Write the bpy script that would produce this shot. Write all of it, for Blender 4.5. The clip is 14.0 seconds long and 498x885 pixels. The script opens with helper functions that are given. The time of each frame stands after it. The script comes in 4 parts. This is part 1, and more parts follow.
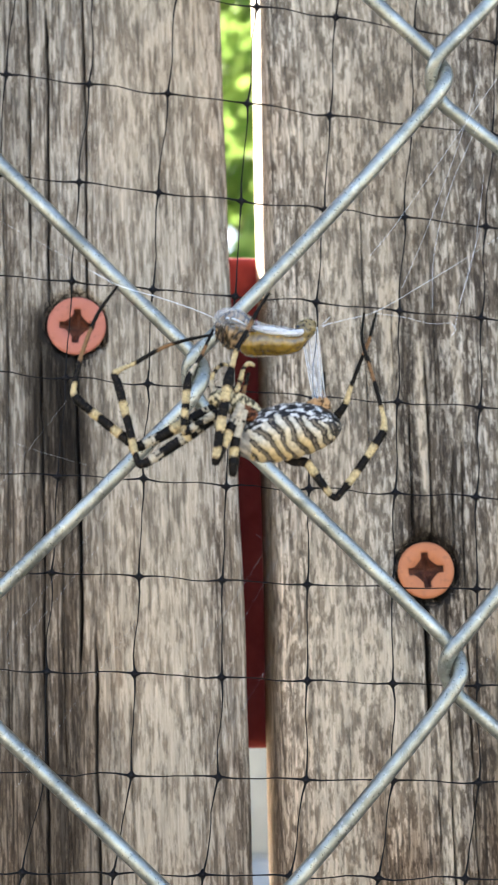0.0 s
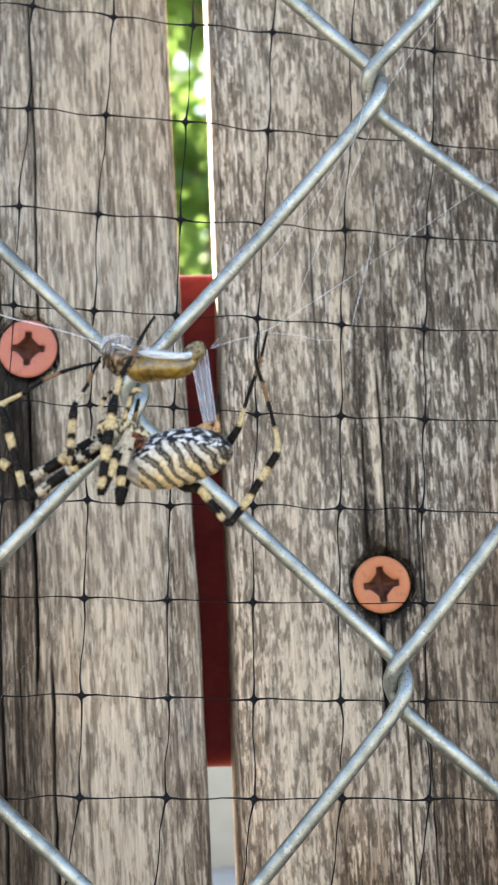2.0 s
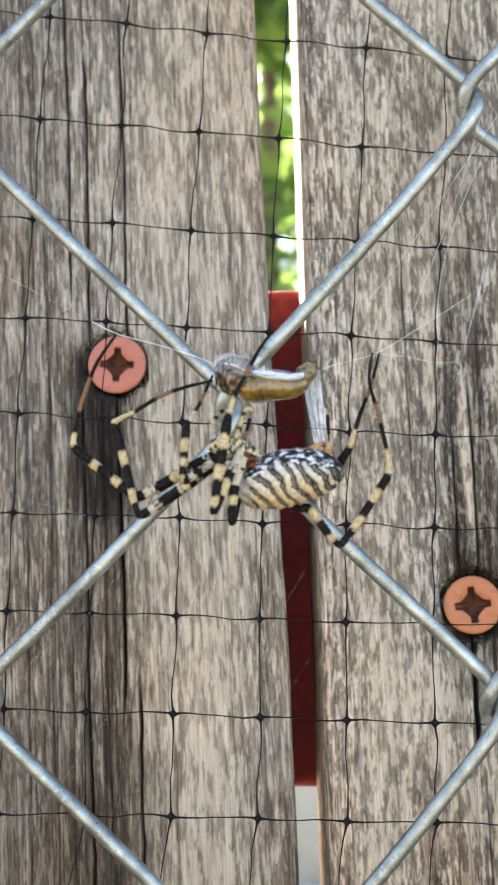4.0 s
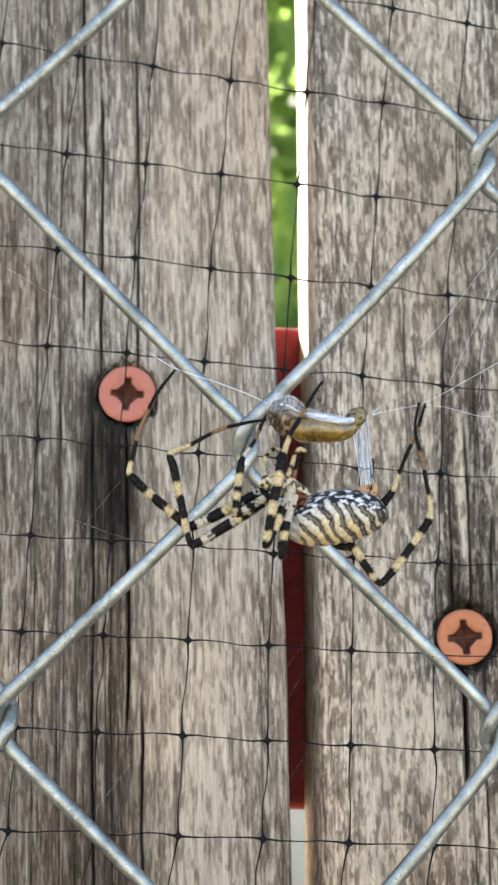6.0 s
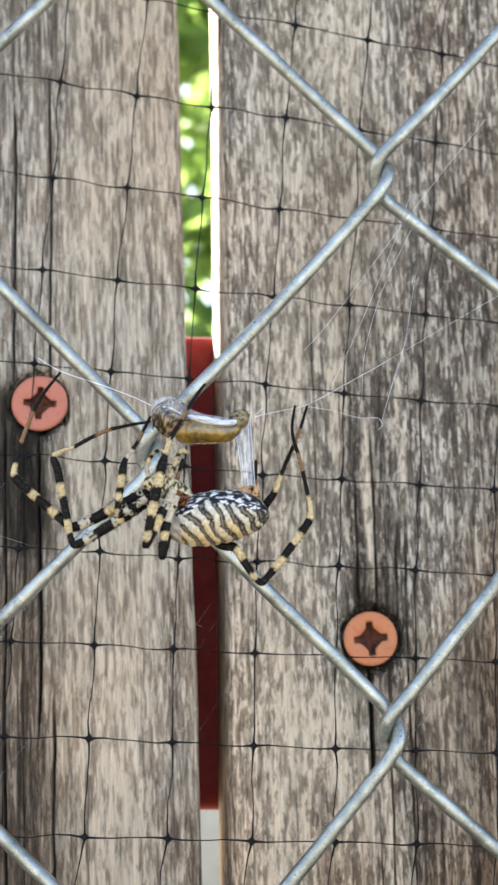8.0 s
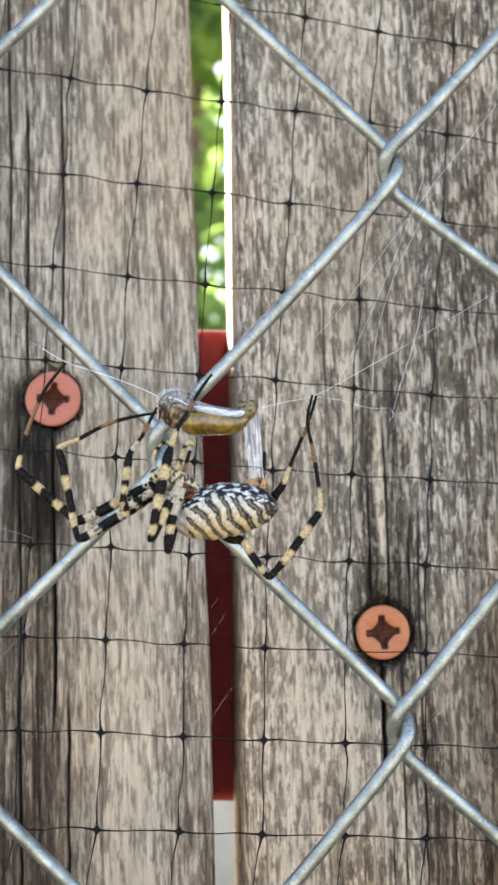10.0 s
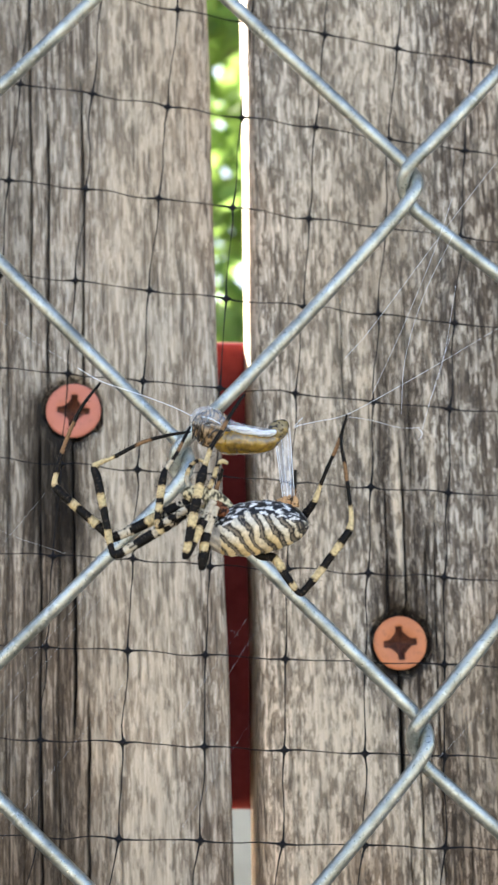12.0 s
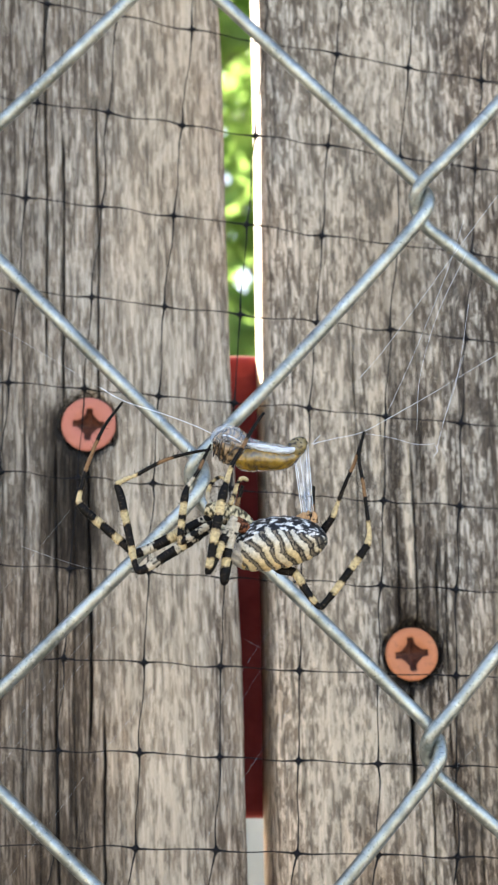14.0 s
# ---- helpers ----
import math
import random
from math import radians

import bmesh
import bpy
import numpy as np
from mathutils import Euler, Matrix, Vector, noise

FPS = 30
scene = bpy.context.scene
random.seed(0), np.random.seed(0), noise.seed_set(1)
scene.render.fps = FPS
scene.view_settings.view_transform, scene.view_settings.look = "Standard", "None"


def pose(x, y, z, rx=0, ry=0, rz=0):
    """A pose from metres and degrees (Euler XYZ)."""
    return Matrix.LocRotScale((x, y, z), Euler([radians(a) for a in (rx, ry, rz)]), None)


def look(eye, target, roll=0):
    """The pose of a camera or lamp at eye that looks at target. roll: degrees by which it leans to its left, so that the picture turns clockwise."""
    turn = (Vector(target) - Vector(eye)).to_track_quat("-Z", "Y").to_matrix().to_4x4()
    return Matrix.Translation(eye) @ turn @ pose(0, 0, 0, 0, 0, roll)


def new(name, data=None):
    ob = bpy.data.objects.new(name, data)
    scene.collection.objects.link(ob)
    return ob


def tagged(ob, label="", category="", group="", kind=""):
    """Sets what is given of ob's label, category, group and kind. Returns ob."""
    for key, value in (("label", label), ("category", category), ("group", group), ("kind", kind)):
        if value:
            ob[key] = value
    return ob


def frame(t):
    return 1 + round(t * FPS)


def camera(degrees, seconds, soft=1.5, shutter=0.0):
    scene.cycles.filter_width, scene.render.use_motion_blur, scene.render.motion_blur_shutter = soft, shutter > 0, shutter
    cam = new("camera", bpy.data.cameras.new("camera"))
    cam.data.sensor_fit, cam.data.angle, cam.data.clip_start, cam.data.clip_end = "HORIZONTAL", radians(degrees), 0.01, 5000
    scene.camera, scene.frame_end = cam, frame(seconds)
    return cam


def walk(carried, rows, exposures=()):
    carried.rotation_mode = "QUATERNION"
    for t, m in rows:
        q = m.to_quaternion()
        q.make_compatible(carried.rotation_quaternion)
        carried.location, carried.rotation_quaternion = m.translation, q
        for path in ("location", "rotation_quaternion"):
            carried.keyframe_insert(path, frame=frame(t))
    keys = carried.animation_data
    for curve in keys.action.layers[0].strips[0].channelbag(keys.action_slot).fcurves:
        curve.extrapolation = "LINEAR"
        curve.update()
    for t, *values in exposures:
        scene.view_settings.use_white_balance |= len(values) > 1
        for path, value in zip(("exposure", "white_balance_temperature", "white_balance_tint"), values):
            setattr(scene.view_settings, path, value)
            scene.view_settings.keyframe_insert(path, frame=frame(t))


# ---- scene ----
# ---- camera and its walk ----
MM = 0.001
Z0 = 1.2  # height of the lower screw over the ground
cam = camera(22.67, 14.0, soft=1.5)
cam.data.dof.use_dof = True
cam.data.dof.focus_distance = 0.162
cam.data.dof.aperture_fstop = cam.data.lens / 1.5


def eye_pose(x, y, z, yaw, pitch, roll):
    """Millimetres from the lower screw; degrees to the left of the fence's normal, up, and of lean."""
    eye = Vector((x * MM, y * MM, z * MM + Z0))
    a, b = radians(yaw), radians(pitch)
    ahead = Vector((-math.sin(a) * math.cos(b), math.cos(a) * math.cos(b), math.sin(b)))
    return look(eye, eye + ahead, roll)


PATH = [
    (0.0, -30.77, -195.64, -6.70, -0.809, 7.773, 0.363),
    (0.5, -26.58, -195.42, -9.34, -0.298, 7.938, -0.026),
    (1.0, -21.95, -194.81, -8.38, 0.117, 8.037, -0.502),
    (1.5, -17.34, -195.87, -5.81, 0.811, 8.052, -0.792),
    (2.0, -15.34, -195.08, -5.64, 1.473, 8.267, -0.870),
    (2.5, -19.66, -193.92, -4.69, 2.057, 8.463, -0.581),
    (3.0, -17.31, -193.64, -4.18, 3.106, 8.686, -0.394),
    (3.5, -18.98, -193.99, -4.24, 3.779, 8.874, -0.202),
    (4.0, -21.63, -194.41, -4.51, 3.782, 8.810, -0.142),
    (6.3, -36.58, -203.28, -4.61, -0.779, 10.135, 1.217),
    (6.5, -34.17, -204.13, -4.57, -1.087, 10.200, 1.116),
    (7.0, -31.26, -205.75, -3.90, -1.615, 10.356, 1.015),
    (7.5, -28.53, -206.34, -3.15, -2.007, 10.081, 0.693),
    (8.0, -26.61, -206.31, -4.61, -1.721, 10.193, 0.543),
    (8.2, -28.91, -206.98, -4.03, -1.811, 10.058, 0.602),
    (10.5, -21.64, -207.24, -2.12, 0.228, 9.170, 0.557),
    (11.0, -24.47, -207.64, -2.11, 0.123, 9.145, 0.619),
    (11.5, -23.87, -209.52, -0.47, 0.319, 9.141, 0.648),
    (12.0, -26.14, -209.51, -0.92, -0.136, 9.339, 0.678),
    (12.5, -27.60, -210.24, -0.09, -0.016, 9.263, 0.726),
    (13.0, -29.24, -210.09, -0.83, -0.012, 9.480, 0.751),
    (13.5, -29.60, -210.62, -0.66, -0.137, 9.460, 0.712),
    (14.0, -28.40, -212.43, 0.02, -0.125, 9.577, 0.671),
]
EXPOSURE, KELVIN, TINT = 3.68, 6800, 14.2
walk(cam, [(t, eye_pose(*row)) for t, *row in PATH], exposures=[(0.0, EXPOSURE, KELVIN, TINT), (14.0, EXPOSURE, KELVIN, TINT)])

# ---- sky and sun ----
SUN_WAY = Vector((-0.72, 1.0, 0.9)).normalized()  # towards the sun, behind the boards
world = bpy.data.worlds.new("sky")
scene.world = world
world.use_nodes = True
wn = world.node_tree.nodes
sky = wn.new("ShaderNodeTexSky")
sky.sky_type = "NISHITA"
sky.sun_disc = False
sky.sun_elevation = math.asin(SUN_WAY.z)
sky.sun_rotation = math.atan2(SUN_WAY.x, SUN_WAY.y)
sky.air_density, sky.dust_density = 1.0, 1.5
world.node_tree.links.new(sky.outputs[0], wn["Background"].inputs[0])
wn["Background"].inputs[1].default_value = 0.05
sun = new("sun", bpy.data.lights.new("sun", "SUN"))
sun.data.energy, sun.data.angle, sun.data.color = 5.0, radians(0.5), (1.0, 0.94, 0.84)
sun.matrix_world = look((0, 0, 4), Vector((0, 0, 4)) - SUN_WAY)


# ---- materials ----
class Nodes:
    """A node material under way: n adds a node, its inputs given by name or number."""

    def __init__(self, name):
        self.mat = bpy.data.materials.new(name)
        self.mat.use_nodes = True
        self.tree = self.mat.node_tree
        self.bsdf = self.tree.nodes["Principled BSDF"]

    def n(self, kind, settings=None, **ins):
        node = self.tree.nodes.new("ShaderNode" + kind)
        for key, value in (settings or {}).items():
            if key == "operation":
                node.operation = value
            elif key == "data_type":
                node.data_type = value
            elif key == "blend_type":
                node.blend_type = value
            elif key == "interpolation_type":
                node.interpolation_type = value
            elif key == "attribute_name":
                node.attribute_name = value
        for key, value in ins.items():
            self.plug(node.inputs[int(key[1:]) if key[0] == "i" and key[1:].isdigit() else key.replace("_", " ")], value)
        return node

    def plug(self, socket, value):
        if isinstance(value, bpy.types.NodeSocket):
            self.tree.links.new(value, socket)
        elif isinstance(value, bpy.types.Node):
            self.tree.links.new(value.outputs[0], socket)
        else:
            socket.default_value = value

    def set(self, **ins):
        for key, value in ins.items():
            self.plug(self.bsdf.inputs[key.replace("_", " ")], value)
        return self

    def coords(self, scale=(1, 1, 1), random_shift=0.0):
        at = self.n("TexCoord").outputs["Object"]
        if random_shift:
            r = self.n("ObjectInfo").outputs["Random"]
            at = self.n("VectorMath", {"operation": "ADD"}, i0=at, i1=self.n("VectorMath", {"operation": "SCALE"}, i0=(1.0, 0.7, 1.3), Scale=self.math("MULTIPLY", r, random_shift)))
        return self.n("Mapping", i0=at, Scale=scale)

    def noise(self, at, scale, detail=3.0, rough=0.55, warp=0.0):
        return self.n("TexNoise", Vector=at, Scale=scale, Detail=detail, Roughness=rough, Distortion=warp).outputs["Fac"]

    def math(self, op, a, b=0.0, c=0.0):
        return self.n("Math", {"operation": op}, i0=a, i1=b, i2=c).outputs[0]

    def ramp(self, fac, *stops):
        node = self.n("ValToRGB", Fac=fac)
        els = node.color_ramp.elements
        while len(els) < len(stops):
            els.new(0.5)
        for el, (pos, col) in zip(els, stops):
            el.position = pos
            el.color = (*col, 1) if len(col) == 3 else (col[0],) * 3 + (1,)
        return node.outputs[0]

    def mix(self, fac, a, b, mode="MIX"):
        node = self.n("Mix", {"data_type": "RGBA", "blend_type": mode})
        for k, v in ((0, fac), (6, a), (7, b)):
            self.plug(node.inputs[k], (*v, 1) if isinstance(v, tuple) and len(v) == 3 else v)
        return node.outputs[2]

    def bump(self, height, strength=0.3, distance=0.0003):
        self.plug(self.bsdf.inputs["Normal"], self.n("Bump", Strength=strength, Distance=distance, Height=height))
        return self


def band(m, value, centre, half, soft):
    """1 within half of the centre, falling to 0 over soft."""
    off = m.math("ABSOLUTE", m.math("SUBTRACT", value, centre))
    return m.n("MapRange", {"interpolation_type": "SMOOTHSTEP"}, i0=off, i1=half, i2=half + soft, i3=1.0, i4=0.0).outputs[0]


def wood_material(name, shear=0.03, stains=(), rings=(), rough=1.0, bleached=(), pale=0.60, pitted=0.60, torn=0.74, iron=(0.17, 0.155, 0.14), long=0.24):
    """Silvered, weathered softwood, its grain leaning by shear. stains: (x, half width, z, half height, depth of tone)
    in metres from the board's own origin, along the grain; rings: (x, z, radius) of the black round a screw, iron stain
    with its hollow's shade painted in; rough: how flaked the face is; pale: how light its plain wood is; pitted: how
    dark its pits are; torn: how dark its torn fibres are; long: how stretched its flakes are (less is longer); iron:
    the tint of its stains;
    bleached: patches of pale wood, given like the stains."""
    m = Nodes(name)
    own = m.n("SeparateXYZ", i0=m.n("TexCoord").outputs["Object"])
    along = m.math("ADD", own.outputs[0], m.math("MULTIPLY", own.outputs[2], shear))
    shift = m.math("MULTIPLY", m.n("ObjectInfo").outputs["Random"], 3.0)
    at = m.n("CombineXYZ", i0=m.math("ADD", along, shift), i1=own.outputs[1], i2=m.math("ADD", own.outputs[2], shift))

    def stretched(k):
        return m.n("Mapping", i0=at, Scale=(1, 1, k))

    fine = m.noise(stretched(0.035), 2600, 5, 0.75, 0.3)
    broad = m.noise(stretched(0.028), 520, 6, 0.72, 0.5)
    area = m.noise(stretched(0.3), 60, 4, 0.65)
    speck = m.noise(stretched(0.4), 3200, 3, 0.75)
    off = m.math("SUBTRACT", area, 0.5)
    tone = m.math("ADD", m.math("MULTIPLY", broad, 0.30), m.math("ADD", m.math("MULTIPLY", fine, 0.50), m.math("MULTIPLY", speck, 0.20)))
    tone = m.math("ADD", tone, m.math("MULTIPLY", off, 0.20))
    blotch = m.noise(stretched(0.22), 300, 5, 0.65, 0.5)
    tone = m.math("ADD", tone, m.math("MULTIPLY", m.math("SUBTRACT", blotch, 0.5), 0.06))
    col = m.ramp(tone, (0.36, (0.050, 0.039, 0.030)), (0.43, (0.185, 0.148, 0.114)), (0.52, (0.375, 0.313, 0.244)), (0.63, (0.62, 0.535, 0.44)))
    col = m.mix(1.0, col, (pale, pale * 0.972, pale * 0.948), "MULTIPLY")
    # greyer and warmer patches
    silver = m.math("ADD", m.noise(stretched(0.35), 34, 3, 0.5), m.math("MULTIPLY", own.outputs[2], -1.3))  # cooler hue higher up, warmer lower down
    warm = m.ramp(silver, (0.38, (0.96, 1.0, 1.03)), (0.64, (1.13, 1.0, 0.88)))
    # flakes of pale, lifted fibre with crisp ends
    lumps = m.math("ADD", m.math("MULTIPLY", off, 0.24), m.math("MULTIPLY", m.math("SUBTRACT", blotch, 0.5), 0.14))
    flake = m.math("ADD", m.noise(stretched(long), 1350, 7, 0.66, 0.25), lumps)
    col = m.mix(m.math("MULTIPLY", m.ramp(flake, (0.485, (0.0,)), (0.53, (1.0,))), 0.80 * rough), col, m.mix(m.ramp(fine, (0.36, (0.0,)), (0.62, (1.0,))), (0.29, 0.238, 0.185), (0.95, 0.85, 0.71)))
    # dark weathered fibre between them
    pit = m.math("ADD", m.noise(stretched(long), 1400, 7, 0.68, 0.25), m.math("MULTIPLY", lumps, 0.8))
    col = m.mix(m.math("MULTIPLY", m.ramp(pit, (0.41, (1.0,)), (0.455, (0.0,))), pitted), col, (0.042, 0.033, 0.028))
    # torn single fibres, dark and pale
    dash = m.math("ADD", m.noise(stretched(0.06), 1550, 4, 0.55, 0.15), m.math("MULTIPLY", lumps, 0.30))
    col = m.mix(m.math("MULTIPLY", m.ramp(dash, (0.410, (1.0,)), (0.445, (0.0,))), torn), col, (0.046, 0.037, 0.030))
    fibre = m.noise(stretched(0.10), 2400, 8, 0.8, 0.2)
    col = m.mix(m.math("MULTIPLY", m.ramp(fibre, (0.405, (1.0,)), (0.445, (0.0,))), 0.68 * torn), col, (0.055, 0.042, 0.033))
    col = m.mix(m.math("MULTIPLY", m.ramp(fibre, (0.575, (0.0,)), (0.605, (1.0,))), 0.44), col, (0.80, 0.70, 0.58))
    col = m.mix(1.0, col, warm, "MULTIPLY")
    lines = m.noise(stretched(0.006), 1300, 2, 0.5)
    col = m.mix(m.math("MULTIPLY", m.ramp(lines, (0.30, (1.0,)), (0.37, (0.0,))), 0.65), col, (0.040, 0.030, 0.024))
    wav = m.math("MULTIPLY", m.math("SUBTRACT", m.noise(stretched(0.2), 150, 5, 0.65), 0.5), 0.011)
    sx = m.math("ADD", along, wav)
    streaks = m.ramp(m.noise(stretched(0.06), 520, 6, 0.7), (0.33, (0.25,)), (0.50, (1.0,)))
    for x, hx, z, hz, deep in stains:
        s = m.math("MULTIPLY", band(m, sx, x, hx, hx * 0.6), band(m, own.outputs[2], z, hz, hz * 0.35))
        col = m.mix(m.math("MULTIPLY", m.math("MULTIPLY", s, streaks), deep), col, m.mix(1.0, col, iron, "MULTIPLY"))
    for x, hx, z, hz, much in bleached:
        s = m.math("MULTIPLY", band(m, sx, x, hx * 0.4, hx), band(m, own.outputs[2], z, hz * 0.4, hz))
        col = m.mix(m.math("MULTIPLY", m.math("MULTIPLY", s, m.ramp(flake, (0.42, (0.25,)), (0.53, (1.0,)))), much), col, m.mix(fine, (0.44, 0.37, 0.285), (0.80, 0.69, 0.53)))
    # black round each screw: iron stain plus painted shade of the sunk hollow
    for x, z, r in rings:
        away = m.n("CombineXYZ", i0=m.math("SUBTRACT", own.outputs[0], x), i2=m.math("MULTIPLY", m.math("SUBTRACT", own.outputs[2], z), 0.85))
        far = m.math("ADD", m.n("VectorMath", {"operation": "LENGTH"}, i0=away).outputs["Value"], m.math("MULTIPLY", m.math("SUBTRACT", m.noise(stretched(0.22), 900, 6, 0.75), 0.5), 0.011))
        col = m.mix(m.n("MapRange", {"interpolation_type": "SMOOTHSTEP"}, i0=far, i1=r, i2=r + 0.0010, i3=0.94, i4=0.0).outputs[0], col, (0.018, 0.015, 0.013))
    # paler tone added on the board edges to strengthen their bounced light
    sheltered = m.n("Attribute", {"attribute_name": "sheltered"}).outputs["Fac"]
    col = m.mix(m.math("MULTIPLY", sheltered, 0.55), col, m.mix(fine, (0.50, 0.39, 0.27), (0.78, 0.66, 0.48)))
    # cracks are painted near black, their shade put into the colour
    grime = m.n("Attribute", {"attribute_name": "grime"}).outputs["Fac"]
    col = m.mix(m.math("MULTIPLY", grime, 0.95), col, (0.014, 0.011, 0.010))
    m.set(Base_Color=col, Roughness=0.88, Specular_IOR_Level=0.2)
    m.bump(m.math("ADD", m.math("ADD", fine, fibre), m.math("ADD", flake, pit)), 0.55, 0.0006)
    return m.mat


def steel_material():
    m = Nodes("galvanised_steel")
    at = m.coords((1, 1, 1), 2.0)
    spangle = m.noise(at, 2200, 5, 0.75)
    cloud = m.noise(at, 220, 4, 0.6)
    scuff = m.ramp(m.noise(at, 700, 5, 0.7), (0.56, (0.0,)), (0.64, (1.0,)))
    col = m.mix(m.ramp(cloud, (0.35, (0.0,)), (0.65, (1.0,))), (0.23, 0.245, 0.223), (0.46, 0.485, 0.445))
    m.set(Base_Color=m.mix(m.math("MULTIPLY", scuff, 0.30), col, (0.74, 0.77, 0.75)), Metallic=0.84,
          Roughness=m.n("MapRange", i0=spangle, i1=0.3, i2=0.7, i3=0.22, i4=0.50).outputs[0])
    m.bump(m.math("ADD", m.math("MULTIPLY", spangle, 0.6), cloud), 0.55, 0.00026)
    return m.mat


def plain_material(name, a, b, scale, rough=0.6, bump=0.2, deep=0.0001, **more):
    """Two tones of one surface, mottled at two scales."""
    m = Nodes(name)
    at = m.coords((1, 1, 1), 1.0)
    f = m.math("ADD", m.math("MULTIPLY", m.noise(at, scale, 4, 0.6), 0.6), m.math("MULTIPLY", m.noise(at, scale * 6, 3), 0.4))
    m.set(Base_Color=m.mix(m.ramp(f, (0.38, (0.0,)), (0.62, (1.0,))), a, b), Roughness=rough, **more)
    m.bump(f, bump, deep)
    return m.mat


def screw_material(name, a, b):
    m = Nodes(name)
    at = m.coords((1, 1, 1), 1.0)
    f = m.noise(at, 380, 4, 0.6)
    worn = m.ramp(m.noise(at, 900, 3, 0.7), (0.56, (0.0,)), (0.66, (1.0,)))
    m.set(Base_Color=m.mix(m.math("MULTIPLY", worn, 0.25), m.mix(f, a, b), (0.12, 0.06, 0.045)), Roughness=0.55, Specular_IOR_Level=0.35)
    m.bump(f, 0.25, 0.00012)
    return m.mat


def pigment_material(name, rough=0.45, scale=2500, spec=0.4):
    """Markings from the mesh's own pigment, broken up by fine hair-like noise."""
    m = Nodes(name)
    at = m.coords()
    f = m.noise(at, scale, 3, 0.6)
    pig = m.n("Attribute", {"attribute_name": "pigment"}).outputs["Color"]
    m.set(Base_Color=m.mix(1.0, pig, m.ramp(f, (0.3, (0.62,)), (0.7, (1.15,))), "MULTIPLY"), Roughness=rough, Specular_IOR_Level=spec)
    m.bump(f, 0.3, 0.00006)
    return m.mat


def leaf_material():
    m = Nodes("leaf_green")
    r = m.n("NewGeometry").outputs["Random Per Island"]
    col = m.ramp(r, (0.0, (0.03, 0.08, 0.02)), (0.55, (0.08, 0.17, 0.035)), (1.0, (0.18, 0.27, 0.06)))
    tr = m.n("BsdfTranslucent", Color=m.mix(0.6, col, (0.33, 0.50, 0.13)))
    m.set(Base_Color=col, Roughness=0.5)
    mixer = m.n("MixShader", i0=0.55, i1=m.bsdf.outputs[0], i2=tr)
    m.tree.links.new(mixer.outputs[0], m.tree.nodes["Material Output"].inputs[0])
    return m.mat


def silk_material(name, alpha, stretch=(1, 1, 0.12)):
    m = Nodes(name)
    at = m.coords()
    fibre = m.noise(m.n("Mapping", i0=at, Scale=stretch), 2600, 4, 0.65)
    m.set(Base_Color=(0.80, 0.87, 0.96, 1), Roughness=0.4, Specular_IOR_Level=0.6)
    if alpha < 1:
        m.set(Alpha=m.n("MapRange", i0=fibre, i1=0.3, i2=0.7, i3=alpha * 0.3, i4=min(1, alpha * 1.6)).outputs[0])
    return m.mat


def ground_material():
    m = Nodes("dry_ground")
    at = m.coords()
    col = m.mix(m.noise(at, 3, 5), (0.15, 0.13, 0.10), (0.23, 0.20, 0.16))
    m.set(Base_Color=m.mix(m.ramp(m.noise(at, 11, 5, 0.65), (0.5, (0.0,)), (0.62, (0.7,))), col, (0.12, 0.13, 0.06)), Roughness=0.9)
    m.bump(m.noise(at, 60, 4), 0.5, 0.02)
    return m.mat


WOOD_LEFT = wood_material("weathered_wood_wide_stain", 0.045, [(-0.0590, 0.0034, -0.045, 0.072, 0.66), (-0.0535, 0.0030, -0.040, 0.066, 0.36), (-0.0570, 0.0034, 0.028, 0.012, 0.9), (-0.0700, 0.0060, 0.02, 0.10, 0.28), (-0.0670, 0.0120, -0.058, 0.036, 0.36), (-0.0520, 0.0300, -0.084, 0.050, 0.36)], [(-0.0563, 0.0380, 0.0046)], 0.70,
                          [(-0.0430, 0.0085, -0.005, 0.050, 0.60), (-0.0400, 0.0090, 0.095, 0.045, 0.6)], 0.68, 0.34, 0.56, long=0.15)
WOOD_RIGHT = wood_material("weathered_wood_long_stain", 0.026, [(0.0003, 0.0034, 0.045, 0.040, 0.48), (0.0006, 0.0024, 0.002, 0.009, 0.7), (0.0140, 0.0100, -0.038, 0.036, 0.58), (-0.0030, 0.0016, -0.030, 0.030, 0.5), (-0.0110, 0.0030, -0.045, 0.020, 0.25), (0.0050, 0.0300, -0.090, 0.046, 0.34), (0.0270, 0.0100, 0.020, 0.060, 0.36), (0.0030, 0.0080, 0.050, 0.040, 0.14), (0.0085, 0.0016, -0.032, 0.034, 0.55), (0.0165, 0.0014, -0.030, 0.030, 0.5), (-0.0080, 0.0012, -0.050, 0.020, 0.45)], [(0.0004, -0.0003, 0.0044)], 1.0,
                           [(-0.0060, 0.0120, 0.085, 0.034, 0.5), (-0.0150, 0.0060, -0.025, 0.040, 0.65), (-0.0120, 0.0065, 0.030, 0.030, 0.55), (-0.0030, 0.0050, -0.022, 0.016, 0.4), (0.0120, 0.0050, -0.012, 0.020, 0.35), (0.0008, 0.0009, 0.022, 0.014, 0.9), (0.0024, 0.0012, -0.040, 0.024, 0.85), (-0.0085, 0.0042, -0.016, 0.008, 0.8), (-0.0042, 0.0008, 0.034, 0.022, 0.8), (0.0062, 0.0008, 0.040, 0.020, 0.6)], 0.55, 0.62, 0.70, (0.25, 0.195, 0.145))
WOOD = wood_material("weathered_wood")
STEEL = steel_material()
PLASTIC = plain_material("black_plastic", (0.004, 0.004, 0.005), (0.010, 0.010, 0.012), 900, 0.6, Specular_IOR_Level=0.15)
